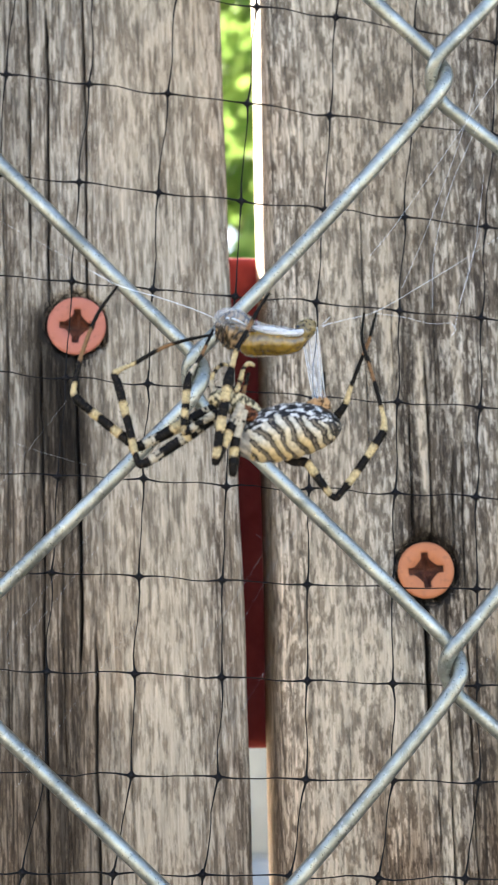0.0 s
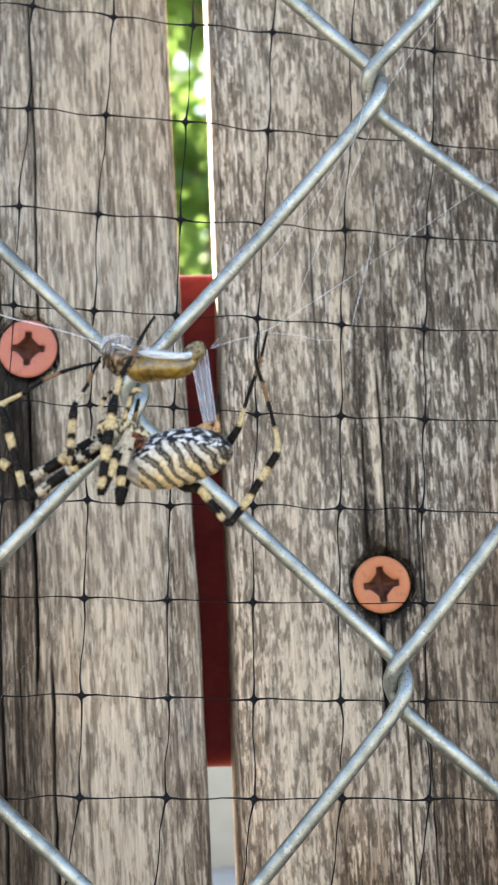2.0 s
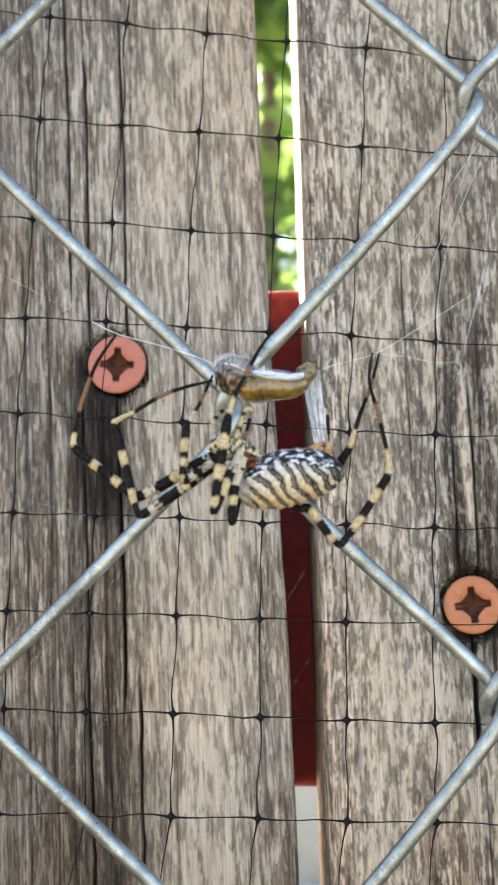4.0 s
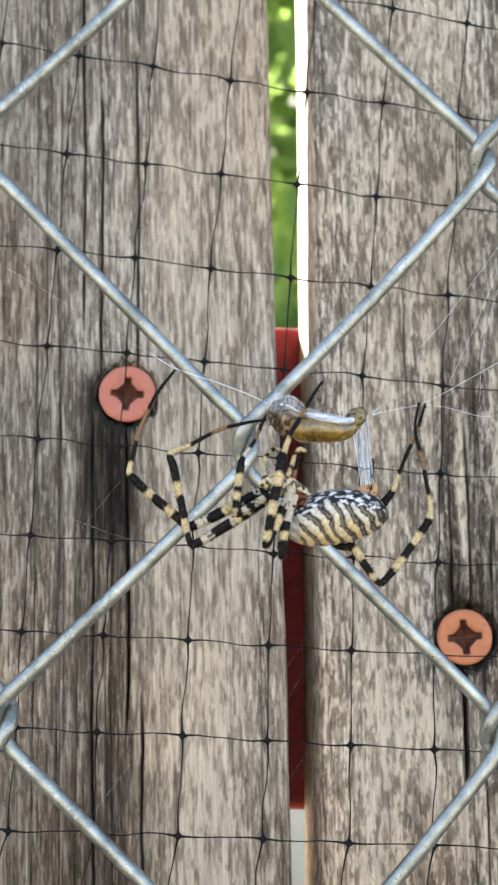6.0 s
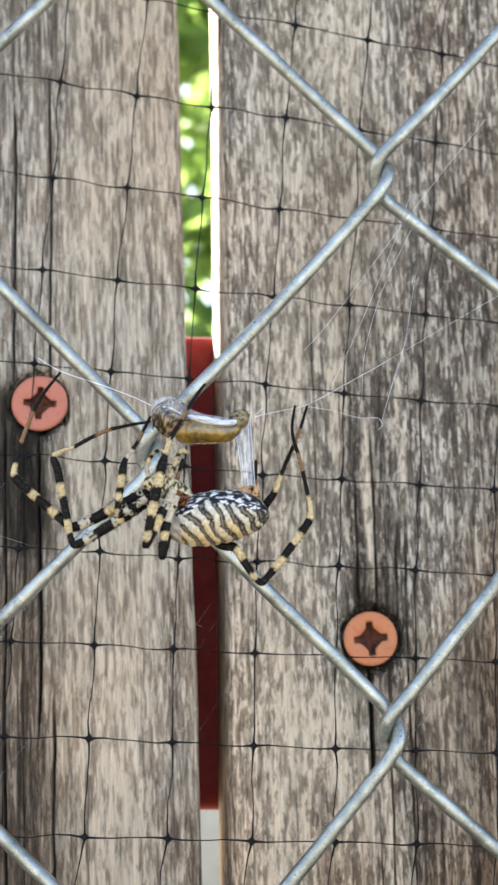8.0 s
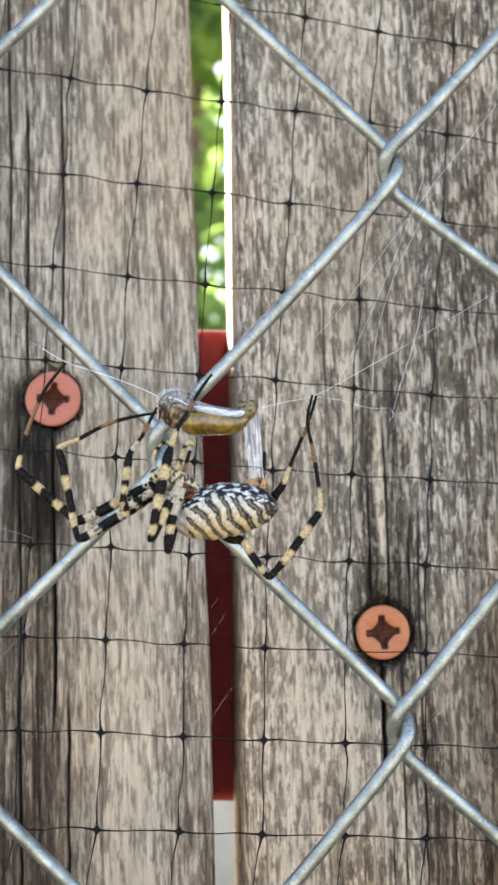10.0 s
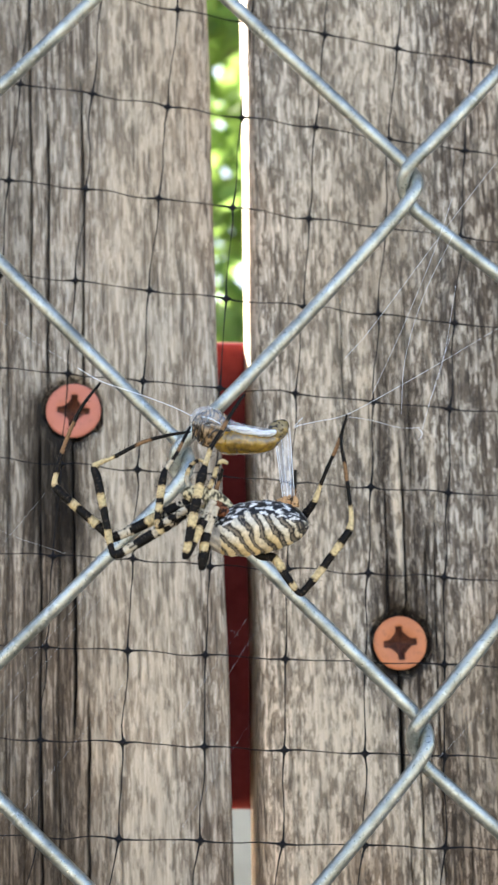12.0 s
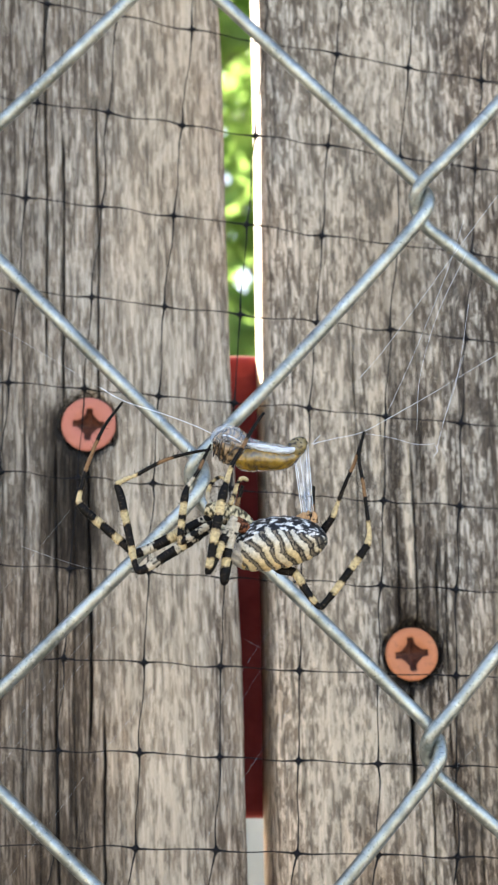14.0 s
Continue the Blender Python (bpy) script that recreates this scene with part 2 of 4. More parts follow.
SCREW_PINK = screw_material("pink_brown_screw_coating", (0.42, 0.135, 0.09), (0.54, 0.20, 0.14))
SCREW_ORANGE = screw_material("orange_brown_screw_coating", (0.44, 0.15, 0.066), (0.56, 0.215, 0.10))
RED_PAINT = plain_material("red_brown_paint", (0.130, 0.014, 0.015), (0.185, 0.026, 0.023), 90, 0.7, 0.3, 0.0003, Specular_IOR_Level=0.12)
CONCRETE = plain_material("pale_concrete", (0.40, 0.40, 0.37), (0.50, 0.50, 0.46), 5, 0.85, 0.3, 0.003)
BARK = plain_material("bark", (0.07, 0.05, 0.035), (0.16, 0.12, 0.09), 25, 0.9, 0.8, 0.01)
LEAF = leaf_material()
EARTH = ground_material()
MARKED = pigment_material("banded_spider_skin", 0.5, 2500, 0.10)
MARKED_BODY = pigment_material("striped_spider_skin", 0.4, 1800, 0.3)
PREY_AMBER = plain_material("amber_insect_skin", (0.055, 0.030, 0.003), (0.30, 0.18, 0.014), 260, 0.16, 0.4, 0.0002, Coat_Weight=1.0)
PREY_SKIN = pigment_material("glossy_insect_skin", 0.22, 1100, 0.6)
INSECT_DARK = plain_material("dark_insect_limb", (0.008, 0.006, 0.005), (0.05, 0.03, 0.018), 900, 0.35)
SILK = silk_material("silk_thread", 1.0)
SILK_SHEET = silk_material("silk_sheet", 0.13)
SILK_SHEEN = silk_material("silk_sheen", 0.55, (0.12, 1, 1))
SILK_WRAP = silk_material("silk_wrapping", 0.20, (0.15, 1, 0.6))
WHITE_PAINT = plain_material("pale_lime_render", (0.25, 0.265, 0.235), (0.31, 0.325, 0.29), 6, 0.8, 0.4, 0.004)
ROOF_FELT = plain_material("grey_roof_felt", (0.10, 0.10, 0.10), (0.18, 0.18, 0.18), 9, 0.9)
# rust brown of the screw recess, darkened for the shade inside it
RECESS = plain_material("shaded_rust", (0.035, 0.012, 0.007), (0.17, 0.052, 0.028), 700, 0.7)


# ---- building helpers ----
def mesh_from(name, verts, faces, mat, smooth=True):
    me = bpy.data.meshes.new(name)
    me.from_pydata([tuple(v) for v in verts], [], faces)
    me.materials.append(mat)
    if smooth:
        me.shade_smooth()
    me.update()
    return me


def part(name, me, parent, label="", at=None):
    ob = new(name, me)
    ob.parent = parent
    if at is not None:
        ob.matrix_basis = at
    return tagged(ob, label)


def thing(name, label, category, at=(0, 0, 0), group="", kind=""):
    ob = new(name)
    ob.empty_display_size = 0.01
    ob.location = at
    return tagged(ob, label, category, group, kind)


def join(*meshes):
    """Verts and faces of several pieces as one."""
    verts, faces = [], []
    for v, f in meshes:
        k = len(verts)
        verts += [tuple(p) for p in v]
        faces += [tuple(i + k for i in g) for g in f]
    return verts, faces


def curve(points, steps=8):
    """A smooth line through points of any width (Catmull-Rom)."""
    p = np.array(points, float)
    p = np.vstack([2 * p[0] - p[1], p, 2 * p[-1] - p[-2]])
    out = []
    for k in range(1, len(p) - 2):
        for s in np.arange(steps) / steps:
            a, b, c, d = p[k - 1 : k + 3]
            out.append(0.5 * (2 * b + (c - a) * s + (2 * a - 5 * b + 4 * c - d) * s**2 + (3 * b - a - 3 * c + d) * s**3))
    out.append(p[-2])
    return np.array(out)


def tube(points, radii, sides=10, cap=True):
    """A round tube along a line; radii one number or one a point."""
    p = np.array(points, float)
    r = np.full(len(p), radii, float) if np.isscalar(radii) else np.array(radii, float)
    t = np.gradient(p, axis=0)
    t /= np.linalg.norm(t, axis=1)[:, None] + 1e-12
    u = np.cross(t[0], (0.3, 0.8, 0.52))
    u /= np.linalg.norm(u)
    ang = np.arange(sides) * 2 * np.pi / sides
    verts = []
    for k in range(len(p)):
        u = u - t[k] * (u @ t[k])
        u /= np.linalg.norm(u)
        w = np.cross(t[k], u)
        verts += list(p[k] + r[k] * (np.cos(ang)[:, None] * u + np.sin(ang)[:, None] * w))
    faces = [(a * sides + b, a * sides + (b + 1) % sides, (a + 1) * sides + (b + 1) % sides, (a + 1) * sides + b) for a in range(len(p) - 1) for b in range(sides)]
    if cap:
        faces += [tuple(range(sides))[::-1], tuple((len(p) - 1) * sides + b for b in range(sides))]
    return verts, faces


def lathe(axis_points, radii, sides=24, squash=1.0):
    """A closed round body along a line, its depth squashed."""
    p, r = np.array(axis_points, float), np.array(radii, float)
    v, f = tube(p, np.maximum(r, 1e-6), sides)
    v = np.array(v).reshape(len(p), sides, 3)
    v[:, :, 1] = p[:, None, 1] + (v[:, :, 1] - p[:, None, 1]) * squash
    return list(v.reshape(-1, 3)), f


def box(x0, x1, y0, y1, z0, z1, bevel=0.0, steps=3):
    bm = bmesh.new()
    bmesh.ops.create_cube(bm, size=1.0)
    for v in bm.verts:
        v.co = Vector(((x0 + x1) / 2 + v.co.x * (x1 - x0), (y0 + y1) / 2 + v.co.y * (y1 - y0), (z0 + z1) / 2 + v.co.z * (z1 - z0)))
    if bevel:
        bmesh.ops.bevel(bm, geom=bm.edges[:], offset=bevel, segments=steps, affect="EDGES")
    verts, faces = [v.co.copy() for v in bm.verts], [[v.index for v in f.verts] for f in bm.faces]
    bm.verts.index_update()
    faces = [[v.index for v in f.verts] for f in bm.faces]
    bm.free()
    return verts, faces


# ---- ground and distance ----
def ground_sheet():
    n, far = 24, 900.0
    r = far * (np.arange(1, 15) / 14.0) ** 3
    verts = [(0, 0, 0)] + [(a * math.cos(k * 2 * math.pi / n), a * math.sin(k * 2 * math.pi / n), 0) for a in r for k in range(n)]
    faces = [(0, 1 + k, 1 + (k + 1) % n) for k in range(n)]
    faces += [(1 + a * n + k, 1 + (a + 1) * n + k, 1 + (a + 1) * n + (k + 1) % n, 1 + a * n + (k + 1) % n) for a in range(13) for k in range(n)]
    return tagged(new("ground", mesh_from("ground", verts, faces, EARTH)), "dry sandy ground with sparse grass", "ground", kind="structure")


def paving():
    v, f = box(-9, 9, 1.5, 5.9, 0.0, 0.04, 0.01)
    return tagged(new("pavement", mesh_from("pavement", v, f, CONCRETE, False)), "pale sunlit concrete drive behind the board fence", "paving", kind="structure")


ground_sheet()
paving()


# ---- board fence ----
def window(z, z0, z1, soft=6.0):
    return min(1, max(0, (z - z0) / soft + 0.5)) * min(1, max(0, (z1 - z) / soft + 0.5))


def gap_edge(z):
    """The right board's worn edge at the gap, in millimetres at the height z over the lower screw."""
    return -23.5 - 0.026 * z + 0.25 * noise.noise(Vector((0.3, 0, z * 0.03)))


def left_edge(z):
    """The other board's edge: the gap narrows downwards."""
    return gap_edge(z) - 5.5 - 0.020 * min(140.0, max(-70.0, z)) + 0.3 * noise.noise(Vector((7.3, 0, z * 0.05)))


SCREWS = [(-55.9, 38.8), (0.0, 0.0)]
# along the grain: place at the lower screw's height, from, to, depth, half width, all in millimetres
CRACKS_LEFT = [(-61.2, 52, 150, 1.8, 0.30), (-58.2, 44, 92, 1.8, 0.34), (-52.1, 43, 98, 1.6, 0.34), (-59.9, -90, 34, 1.8, 0.36), (-54.3, -15, 33, 2.2, 0.42),
               (-52.4, -90, -12, 2.0, 0.36), (-65.5, -30, 62, 0.8, 0.26), (-69.5, -80, 60, 0.7, 0.24), (-57.0, -60, 28, 0.8, 0.24), (-40.0, 60, 130, 0.6, 0.20),
               (-62.8, -80, 20, 0.6, 0.2), (-33.5, 82, 140, 0.5, 0.2), (-47.0, -80, -20, 0.5, 0.2)]
CRACKS_RIGHT = [(-0.5, -22, -5, 2.4, 0.60), (-1.9, 5, 26, 1.4, 0.28), (1.0, 4, 34, 1.4, 0.28), (4.6, 2, 18, 1.2, 0.26), (6.3, -70, 22, 0.9, 0.26), (-8.6, 18, 64, 0.8, 0.24),
                (10.5, -70, -10, 0.6, 0.22), (-4.0, 20, 45, 0.6, 0.2), (2.6, 25, 60, 0.7, 0.2), (-12.5, -60, -5, 0.5, 0.2), (2.8, -70, -12, 1.2, 0.28), (0.8, -70, -25, 0.8, 0.22)]


def cracked(x, z, cracks):
    """Depth of the cracks at a point, in millimetres; x is taken along the grain."""
    deep = 0.0
    for xc, z0, z1, d, w in cracks:
        if abs(x - xc) > 2 or not z0 - 6 < z < z1 + 6:
            continue
        w *= 0.55
        off = (x - xc - 0.6 * noise.noise(Vector((xc, z * 0.03, 2.0))) - 0.18 * noise.noise(Vector((xc, z * 0.3, 5.0)))) / w
        if abs(off) < 3:
            deep = max(deep, d * math.exp(-off * off) * window(z, z0, z1) * (0.8 + 0.5 * noise.noise(Vector((xc, z * 0.15, 8.0)))))
    return deep


def relief(x, z, seed):
    """How far the weathered face lies behind its plane, in millimetres."""
    deep = 0.16 * (1 + noise.noise(Vector((x * 1.1, z * 0.05, seed)))) + 0.22 * (1 + noise.noise(Vector((x * 0.35, z * 0.02, seed + 9))))
    return deep + 0.10 * noise.noise(Vector((x * 2.0, z * 0.25, seed + 4)))


def sunk(x, z):
    """The ragged hollow round each screw."""
    for sx, sz in SCREWS:
        r = math.hypot(x - sx, z - sz)
        if r < 9:
            ragged = 5.15 + 0.8 * noise.noise(Vector(((x - sx) / max(r, 0.1) * 2.5, (z - sz) / max(r, 0.1) * 1.3, sx)))
            return 2.6 * min(1, max(0, (ragged - r) / 0.6 + 0.5))
    return 0.0


def board(edge, way, mat, cracks, shear, slant, seed, fine=True, width=140.0):
    """One upright fence board; edge(z) its worn edge, way +1 where the board lies to the right of it."""
    wide = np.unique(np.r_[np.arange(0, 14, 0.35), np.arange(14, 46, 0.14), np.arange(46, 62, 0.35), np.linspace(62, width - 2, 12), width - 1, width - 0.3, width]) if fine else np.r_[0, 0.3, 1, 2, np.linspace(10, width - 2, 8), width - 1, width - 0.3, width]
    high = np.unique(np.r_[np.linspace(-1150, -80, 12), np.arange(-74, 152, 0.9), np.linspace(158, 650, 8)]) if fine else np.linspace(-1150, 650, 6)
    verts, grime, thick = [], [], 18.0
    for z in high:
        e = edge(z)
        ring = [(e - way * slant, thick - 0.4), (e - way * slant * 0.66, thick * 0.66), (e - way * slant * 0.33, thick * 0.33)]
        ring_shade = [0.0] * 3
        for d in wide:
            x = e + way * d
            split = cracked(x + shear * z, z, cracks) if fine else 0.0
            y = (relief(x + shear * z, z, seed) + split + sunk(x, z)) if fine else 0.2
            # painted shade of the crack, stronger with its depth
            ring_shade.append(min(1.0, split / 1.1))
            near = min(d, width - d)
            if near < 1.5:
                y += 1.5 - math.sqrt(max(0, 2.25 - (1.5 - near) ** 2))
            ring.append((x, y))
        ring += [(e + way * width, thick - 0.4), (e + way * (width - 0.5), thick), (e - way * (slant - 0.4), thick)]
        verts += [(x * MM, y * MM, z * MM) for x, y in ring]
        grime += ring_shade + [0.0] * 3
    n = len(verts) // len(high)
    # the edges are lightened so that they throw more light on the rail
    pale = ([1.0, 0.6] + [0.0] * (n - 5) + [1.0] * 3) * len(high)
    faces = [(a * n + b, a * n + (b + 1) % n, (a + 1) * n + (b + 1) % n, (a + 1) * n + b) for a in range(len(high) - 1) for b in range(n)]
    faces += [tuple(range(n)), tuple((len(high) - 1) * n + b for b in range(n))]
    if way > 0:
        faces = [f[::-1] for f in faces]
    me = mesh_from("board", verts, [f[::-1] for f in faces], mat)
    me.attributes.new("sheltered", "FLOAT", "POINT").data.foreach_set("value", np.array(pale, dtype=np.float32))
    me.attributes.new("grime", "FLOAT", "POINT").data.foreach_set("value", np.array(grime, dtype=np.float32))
    return me


fence = thing("board_fence", "weathered grey upright boards on a red-brown rail", "fence", (0, 0, Z0))
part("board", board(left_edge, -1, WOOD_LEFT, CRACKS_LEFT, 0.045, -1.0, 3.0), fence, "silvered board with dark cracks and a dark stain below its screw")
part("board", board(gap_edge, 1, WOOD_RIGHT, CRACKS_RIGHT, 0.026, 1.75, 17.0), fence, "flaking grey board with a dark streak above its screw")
plain_board = board(lambda z: -0.0255 * z, 1, WOOD, [], 0.026, 0.2, 40.0, False)
for k in range(26):
    part("board", plain_board, fence, at=pose((left_edge(0) - 286 - 146 * k) * MM, 0, 0))
    part("board", plain_board, fence, at=pose((gap_edge(0) + 146 + 146 * k) * MM, 0, 0))


def rail_mesh():
    """A sawn rail with softened edges, flat against the boards; millimetres."""
    y0, y1, z0, z1, r = 18.3, 56.3, -29.6, 56.0, 2.0
    ring = [(y0 + r - r * math.sin(a), z0 + r - r * math.cos(a)) for a in np.linspace(0, math.pi / 2, 7)]
    ring += [(y0, z) for z in np.linspace(z0 + r, z1 - r, 14)[1:-1]]
    ring += [(y0 + r - r * math.cos(a), z1 - r + r * math.sin(a)) for a in np.linspace(0, math.pi / 2, 7)]
    ring += [(y1 - 1.2, z1), (y1 - 0.35, z1 - 0.35), (y1, z1 - 1.2), (y1, z0 + 1.2), (y1 - 1.2, z0)]
    n, xs = len(ring), np.linspace(-4100, 4000, 163)
    verts = [(x * MM, (y + 0.15 * noise.noise(Vector((x * 0.02, y, z)))) * MM, z * MM) for x in xs for y, z in ring]
    faces = [(i * n + k, (i + 1) * n + k, (i + 1) * n + (k + 1) % n, i * n + (k + 1) % n) for i in range(len(xs) - 1) for k in range(n)]
    faces += [tuple(range(n)), tuple((len(xs) - 1) * n + k for k in range(n))[::-1]]
    return mesh_from("rail", verts, faces, RED_PAINT)


part("rail", rail_mesh(), fence, "red-brown painted horizontal rail")


def screw_rings(rings, n):
    ang = np.arange(n) * 2 * np.pi / n
    verts = [(r[k] * math.cos(ang[k]) * MM, y * MM, r[k] * math.sin(ang[k]) * MM) for r, y in rings for k in range(n)]
    faces = [(a * n + k, (a + 1) * n + k, (a + 1) * n + (k + 1) % n, a * n + (k + 1) % n) for a in range(len(rings) - 1) for k in range(n)]
    return verts, faces


def screw(at, mat, turn, label, R=4.45):
    """A flat round head with a worn cross recess, on a shank; it faces -y."""
    n = 120
    ang = np.arange(n) * 2 * np.pi / n
    c, s = np.abs(np.cos(ang)) + 1e-6, np.abs(np.sin(ang)) + 1e-6
    arms = np.minimum(2.75 / np.maximum(c, s), 0.56 / np.minimum(c, s))
    star = 2.75 / (c**0.72 + s**0.72) ** (1 / 0.72)
    cross = np.maximum(np.minimum(arms, 2.8), np.maximum(star * 1.12, 1.25))
    cross = np.minimum(cross, 2.8)
    ob = thing("screw", label, "screw", (at[0] * MM, 0.0002, at[1] * MM + Z0), "screws in the boards")
    ob.rotation_euler = (0, radians(turn), 0)
    ring = np.full(n, 1.0)
    v, f = screw_rings([(cross, 0.22), (cross * 1.03 + 0.02, 0.05), (np.maximum(cross * 1.05 + 0.1, 3.2), -0.05), (ring * (R - 0.5), -0.02), (ring * (R - 0.15), 0.08), (ring * R, 0.35), (ring * (R - 0.1), 0.75), (ring * 3.4, 1.9), (ring * 2.1, 3.2), (ring * 2.0, 12.0)], n)
    part("head", mesh_from("head", v, f, mat), ob)
    # the cross recess takes a darker rust tone with its shade painted in
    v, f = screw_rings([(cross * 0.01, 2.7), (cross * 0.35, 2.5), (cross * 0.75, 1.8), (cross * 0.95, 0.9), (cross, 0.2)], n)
    part("recess", mesh_from("recess", v, f, RECESS), ob, "rust-brown cross recess, its shade painted dark")


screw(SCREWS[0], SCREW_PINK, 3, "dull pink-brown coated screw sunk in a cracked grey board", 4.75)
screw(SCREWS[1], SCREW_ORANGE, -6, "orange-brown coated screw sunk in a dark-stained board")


# ---- pale shed behind the fence ----
def shed():
    ob = thing("shed", "low pale rendered shed with a felt roof behind the fence", "shed", (0.4, 6.0, 0))
    v, f = box(-3, 3, 0.03, 3.0, 0.0, 2.1)
    part("wall", mesh_from("wall", v, f, WHITE_PAINT, False), ob)
    verts = [(x, y, z) for x in (-3.2, 3.2) for y, z in ((-0.2, 2.12), (-0.2, 2.18), (3.2, 2.5), (3.2, 2.44))]
    part("roof", mesh_from("roof", verts, [(0, 1, 2, 3), (4, 7, 6, 5), (0, 4, 5, 1), (1, 5, 6, 2), (2, 6, 7, 3), (3, 7, 4, 0)], ROOF_FELT, False), ob, "grey felt roof")


shed()

# ---- trees behind the fence ----
def tree(at, height, spread, count, seed):
    rng = random.Random(seed)
    ob = thing("tree", "leafy green tree with sunlit crown behind the fence", "tree", at, "trees behind the fence")
    line = curve([(0, 0, 0), (0.06, 0.03, height * 0.25), (-0.05, 0.06, height * 0.55), (0.05, 0, height * 0.92)], 6)
    pieces = [tube(line, np.linspace(0.16, 0.02, len(line)) * height / 6, 10)]
    tips = []
    for k in range(16):
        z = height * rng.uniform(0.30, 0.85)
        a, l = rng.uniform(0, 6.28), spread * rng.uniform(0.5, 1.0)
        end = Vector((l * math.cos(a), l * math.sin(a), z + height * rng.uniform(0.02, 0.2)))
        start = Vector((0, 0, z))
        mid = (start + end) / 2 + Vector((0, 0, -0.1))
        limb = curve([start, mid, end], 5)
        pieces.append(tube(limb, np.linspace(0.05, 0.008, len(limb)), 6))
        tips += [Vector(limb[4]), Vector(limb[7]), end]
    v, f = join(*pieces)
    part("trunk", mesh_from("trunk", v, f, BARK), ob, "grey-brown bark trunk and limbs")
    verts, faces = [], []
    for k in range(count):
        c = rng.choice(tips) + Vector((rng.gauss(0, 0.34), rng.gauss(0, 0.34), rng.gauss(0, 0.30)))
        n = Vector((rng.gauss(0, 1), rng.gauss(0, 1), rng.gauss(0.4, 1))).normalized()
        u = n.orthogonal().normalized()
        u.rotate(Matrix.Rotation(rng.uniform(0, 6.28), 3, n))
        w = n.cross(u)
        L = rng.uniform(0.12, 0.27)
        i = len(verts)
        verts += [c - u * L, c + w * L * 0.42 - u * L * 0.2 + n * 0.008, c + u * L - n * 0.012, c - w * L * 0.42 - u * L * 0.2 + n * 0.008]
        faces += [(i, i + 1, i + 2), (i, i + 2, i + 3)]
    me = mesh_from("crown", verts, faces, LEAF, False)
    tagged(part("crown", me, ob, "green backlit leaves"), kind="stuff")
    return ob


tree((-0.5, 10.4, 0), 8.8, 2.0, 4200, 1)
tree((1.6, 11.6, 0), 8.8, 2.0, 4200, 2)
tree((0.2, 14.0, 0), 11.4, 2.6, 4200, 4)

# ---- chain-link mesh ----
WIRE_R, OFF, PITCH, CHAIN_Y = 1.06, 1.12, 86.3, -21.0
COLUMN_X = {-2: -76.0, -1: -34.8, 0: 0.2, 1: 35.8}  # the mesh is pulled a little out of square
COLUMN_Z = {-2: -12.3, -1: 28.2, 0: -13.6, 1: 32.9}
BENT = {(-3, -1): (-109.6, -59.3), (-3, 1): (-110.6, 115.4), (-2, 0): (-69.5, -13.0), (-2, 1): (-77.0, 73.8), (-1, 0): (-36.0, 27.2), (-1, 1): (-41.0, 118.3), (-1, -1): (-30.7, -54.8),
        (0, 1): (-0.5, 72.7), (1, 0): (35.8, 36.8), (1, 1): (36.5, 121.5), (1, -1): (36.0, -50.5)}  # nodes knocked out of line


def node_at(col, row):
    """Where two wires hook into each other, in millimetres: every second column lies half a mesh higher."""
    if (col, row) in BENT:
        return BENT[col, row]
    x = COLUMN_X.get(col, (-76.0 + 34.8 * (col + 2)) if col < 0 else (35.8 + 34.3 * (col - 1)))
    return x, COLUMN_Z.get(col, 31.4 if col % 2 else -13.6) + PITCH * row


def chain_wire(col):
    """One zigzag wire between the columns col and col + 1, hooked round its neighbours at both."""
    knots = sorted(((*node_at(c, row)[::-1], c) for row in range(-6, 6) for c in (col, col + 1)), reverse=True)
    hooks = []
    for z, x, c in knots:
        s = 1 if c == col + 1 else -1  # the bend bulges outwards
        first, last = (OFF, -OFF) if s > 0 else (-OFF, OFF)
        bend = ((-1.6, 4.1, first), (-0.25, 2.6, first), (0.7, 1.25, first * 0.8), (1.05, -0.1, 0.0), (0.85, -1.5, last * 0.8), (0.1, -3.0, last), (-1.1, -4.7, last))
        hooks.append([Vector((x + s * dx, CHAIN_Y + dy, z + dz)) for dx, dz, dy in bend])
    pts = list(hooks[0])
    for k, (a, b) in enumerate(zip(hooks, hooks[1:])):
        # the strand that leaves a hook forwards sags more than the one behind it
        sag = (0.55 if knots[k][2] == col + 1 else 0.1) + 0.5 * noise.noise(Vector((col * 2.3, a[0].z * 0.1, 4.0)))
        pts += [a[-1].lerp(b[0], q) - Vector((0, 0, sag * math.sin(q * math.pi) ** 0.7)) for q in (0.06, 0.2, 0.4, 0.65, 0.88)] + b
    v, f = tube(curve(pts, 5) * MM, WIRE_R * MM, 14)
    return mesh_from("wire", v, f, STEEL)


chain = thing("chain_link_fence", "galvanised steel chain-link mesh hung before the boards", "wire fence", (0, 0, Z0))
for col in range(-9, 9):
    part("wire", chain_wire(col), chain)


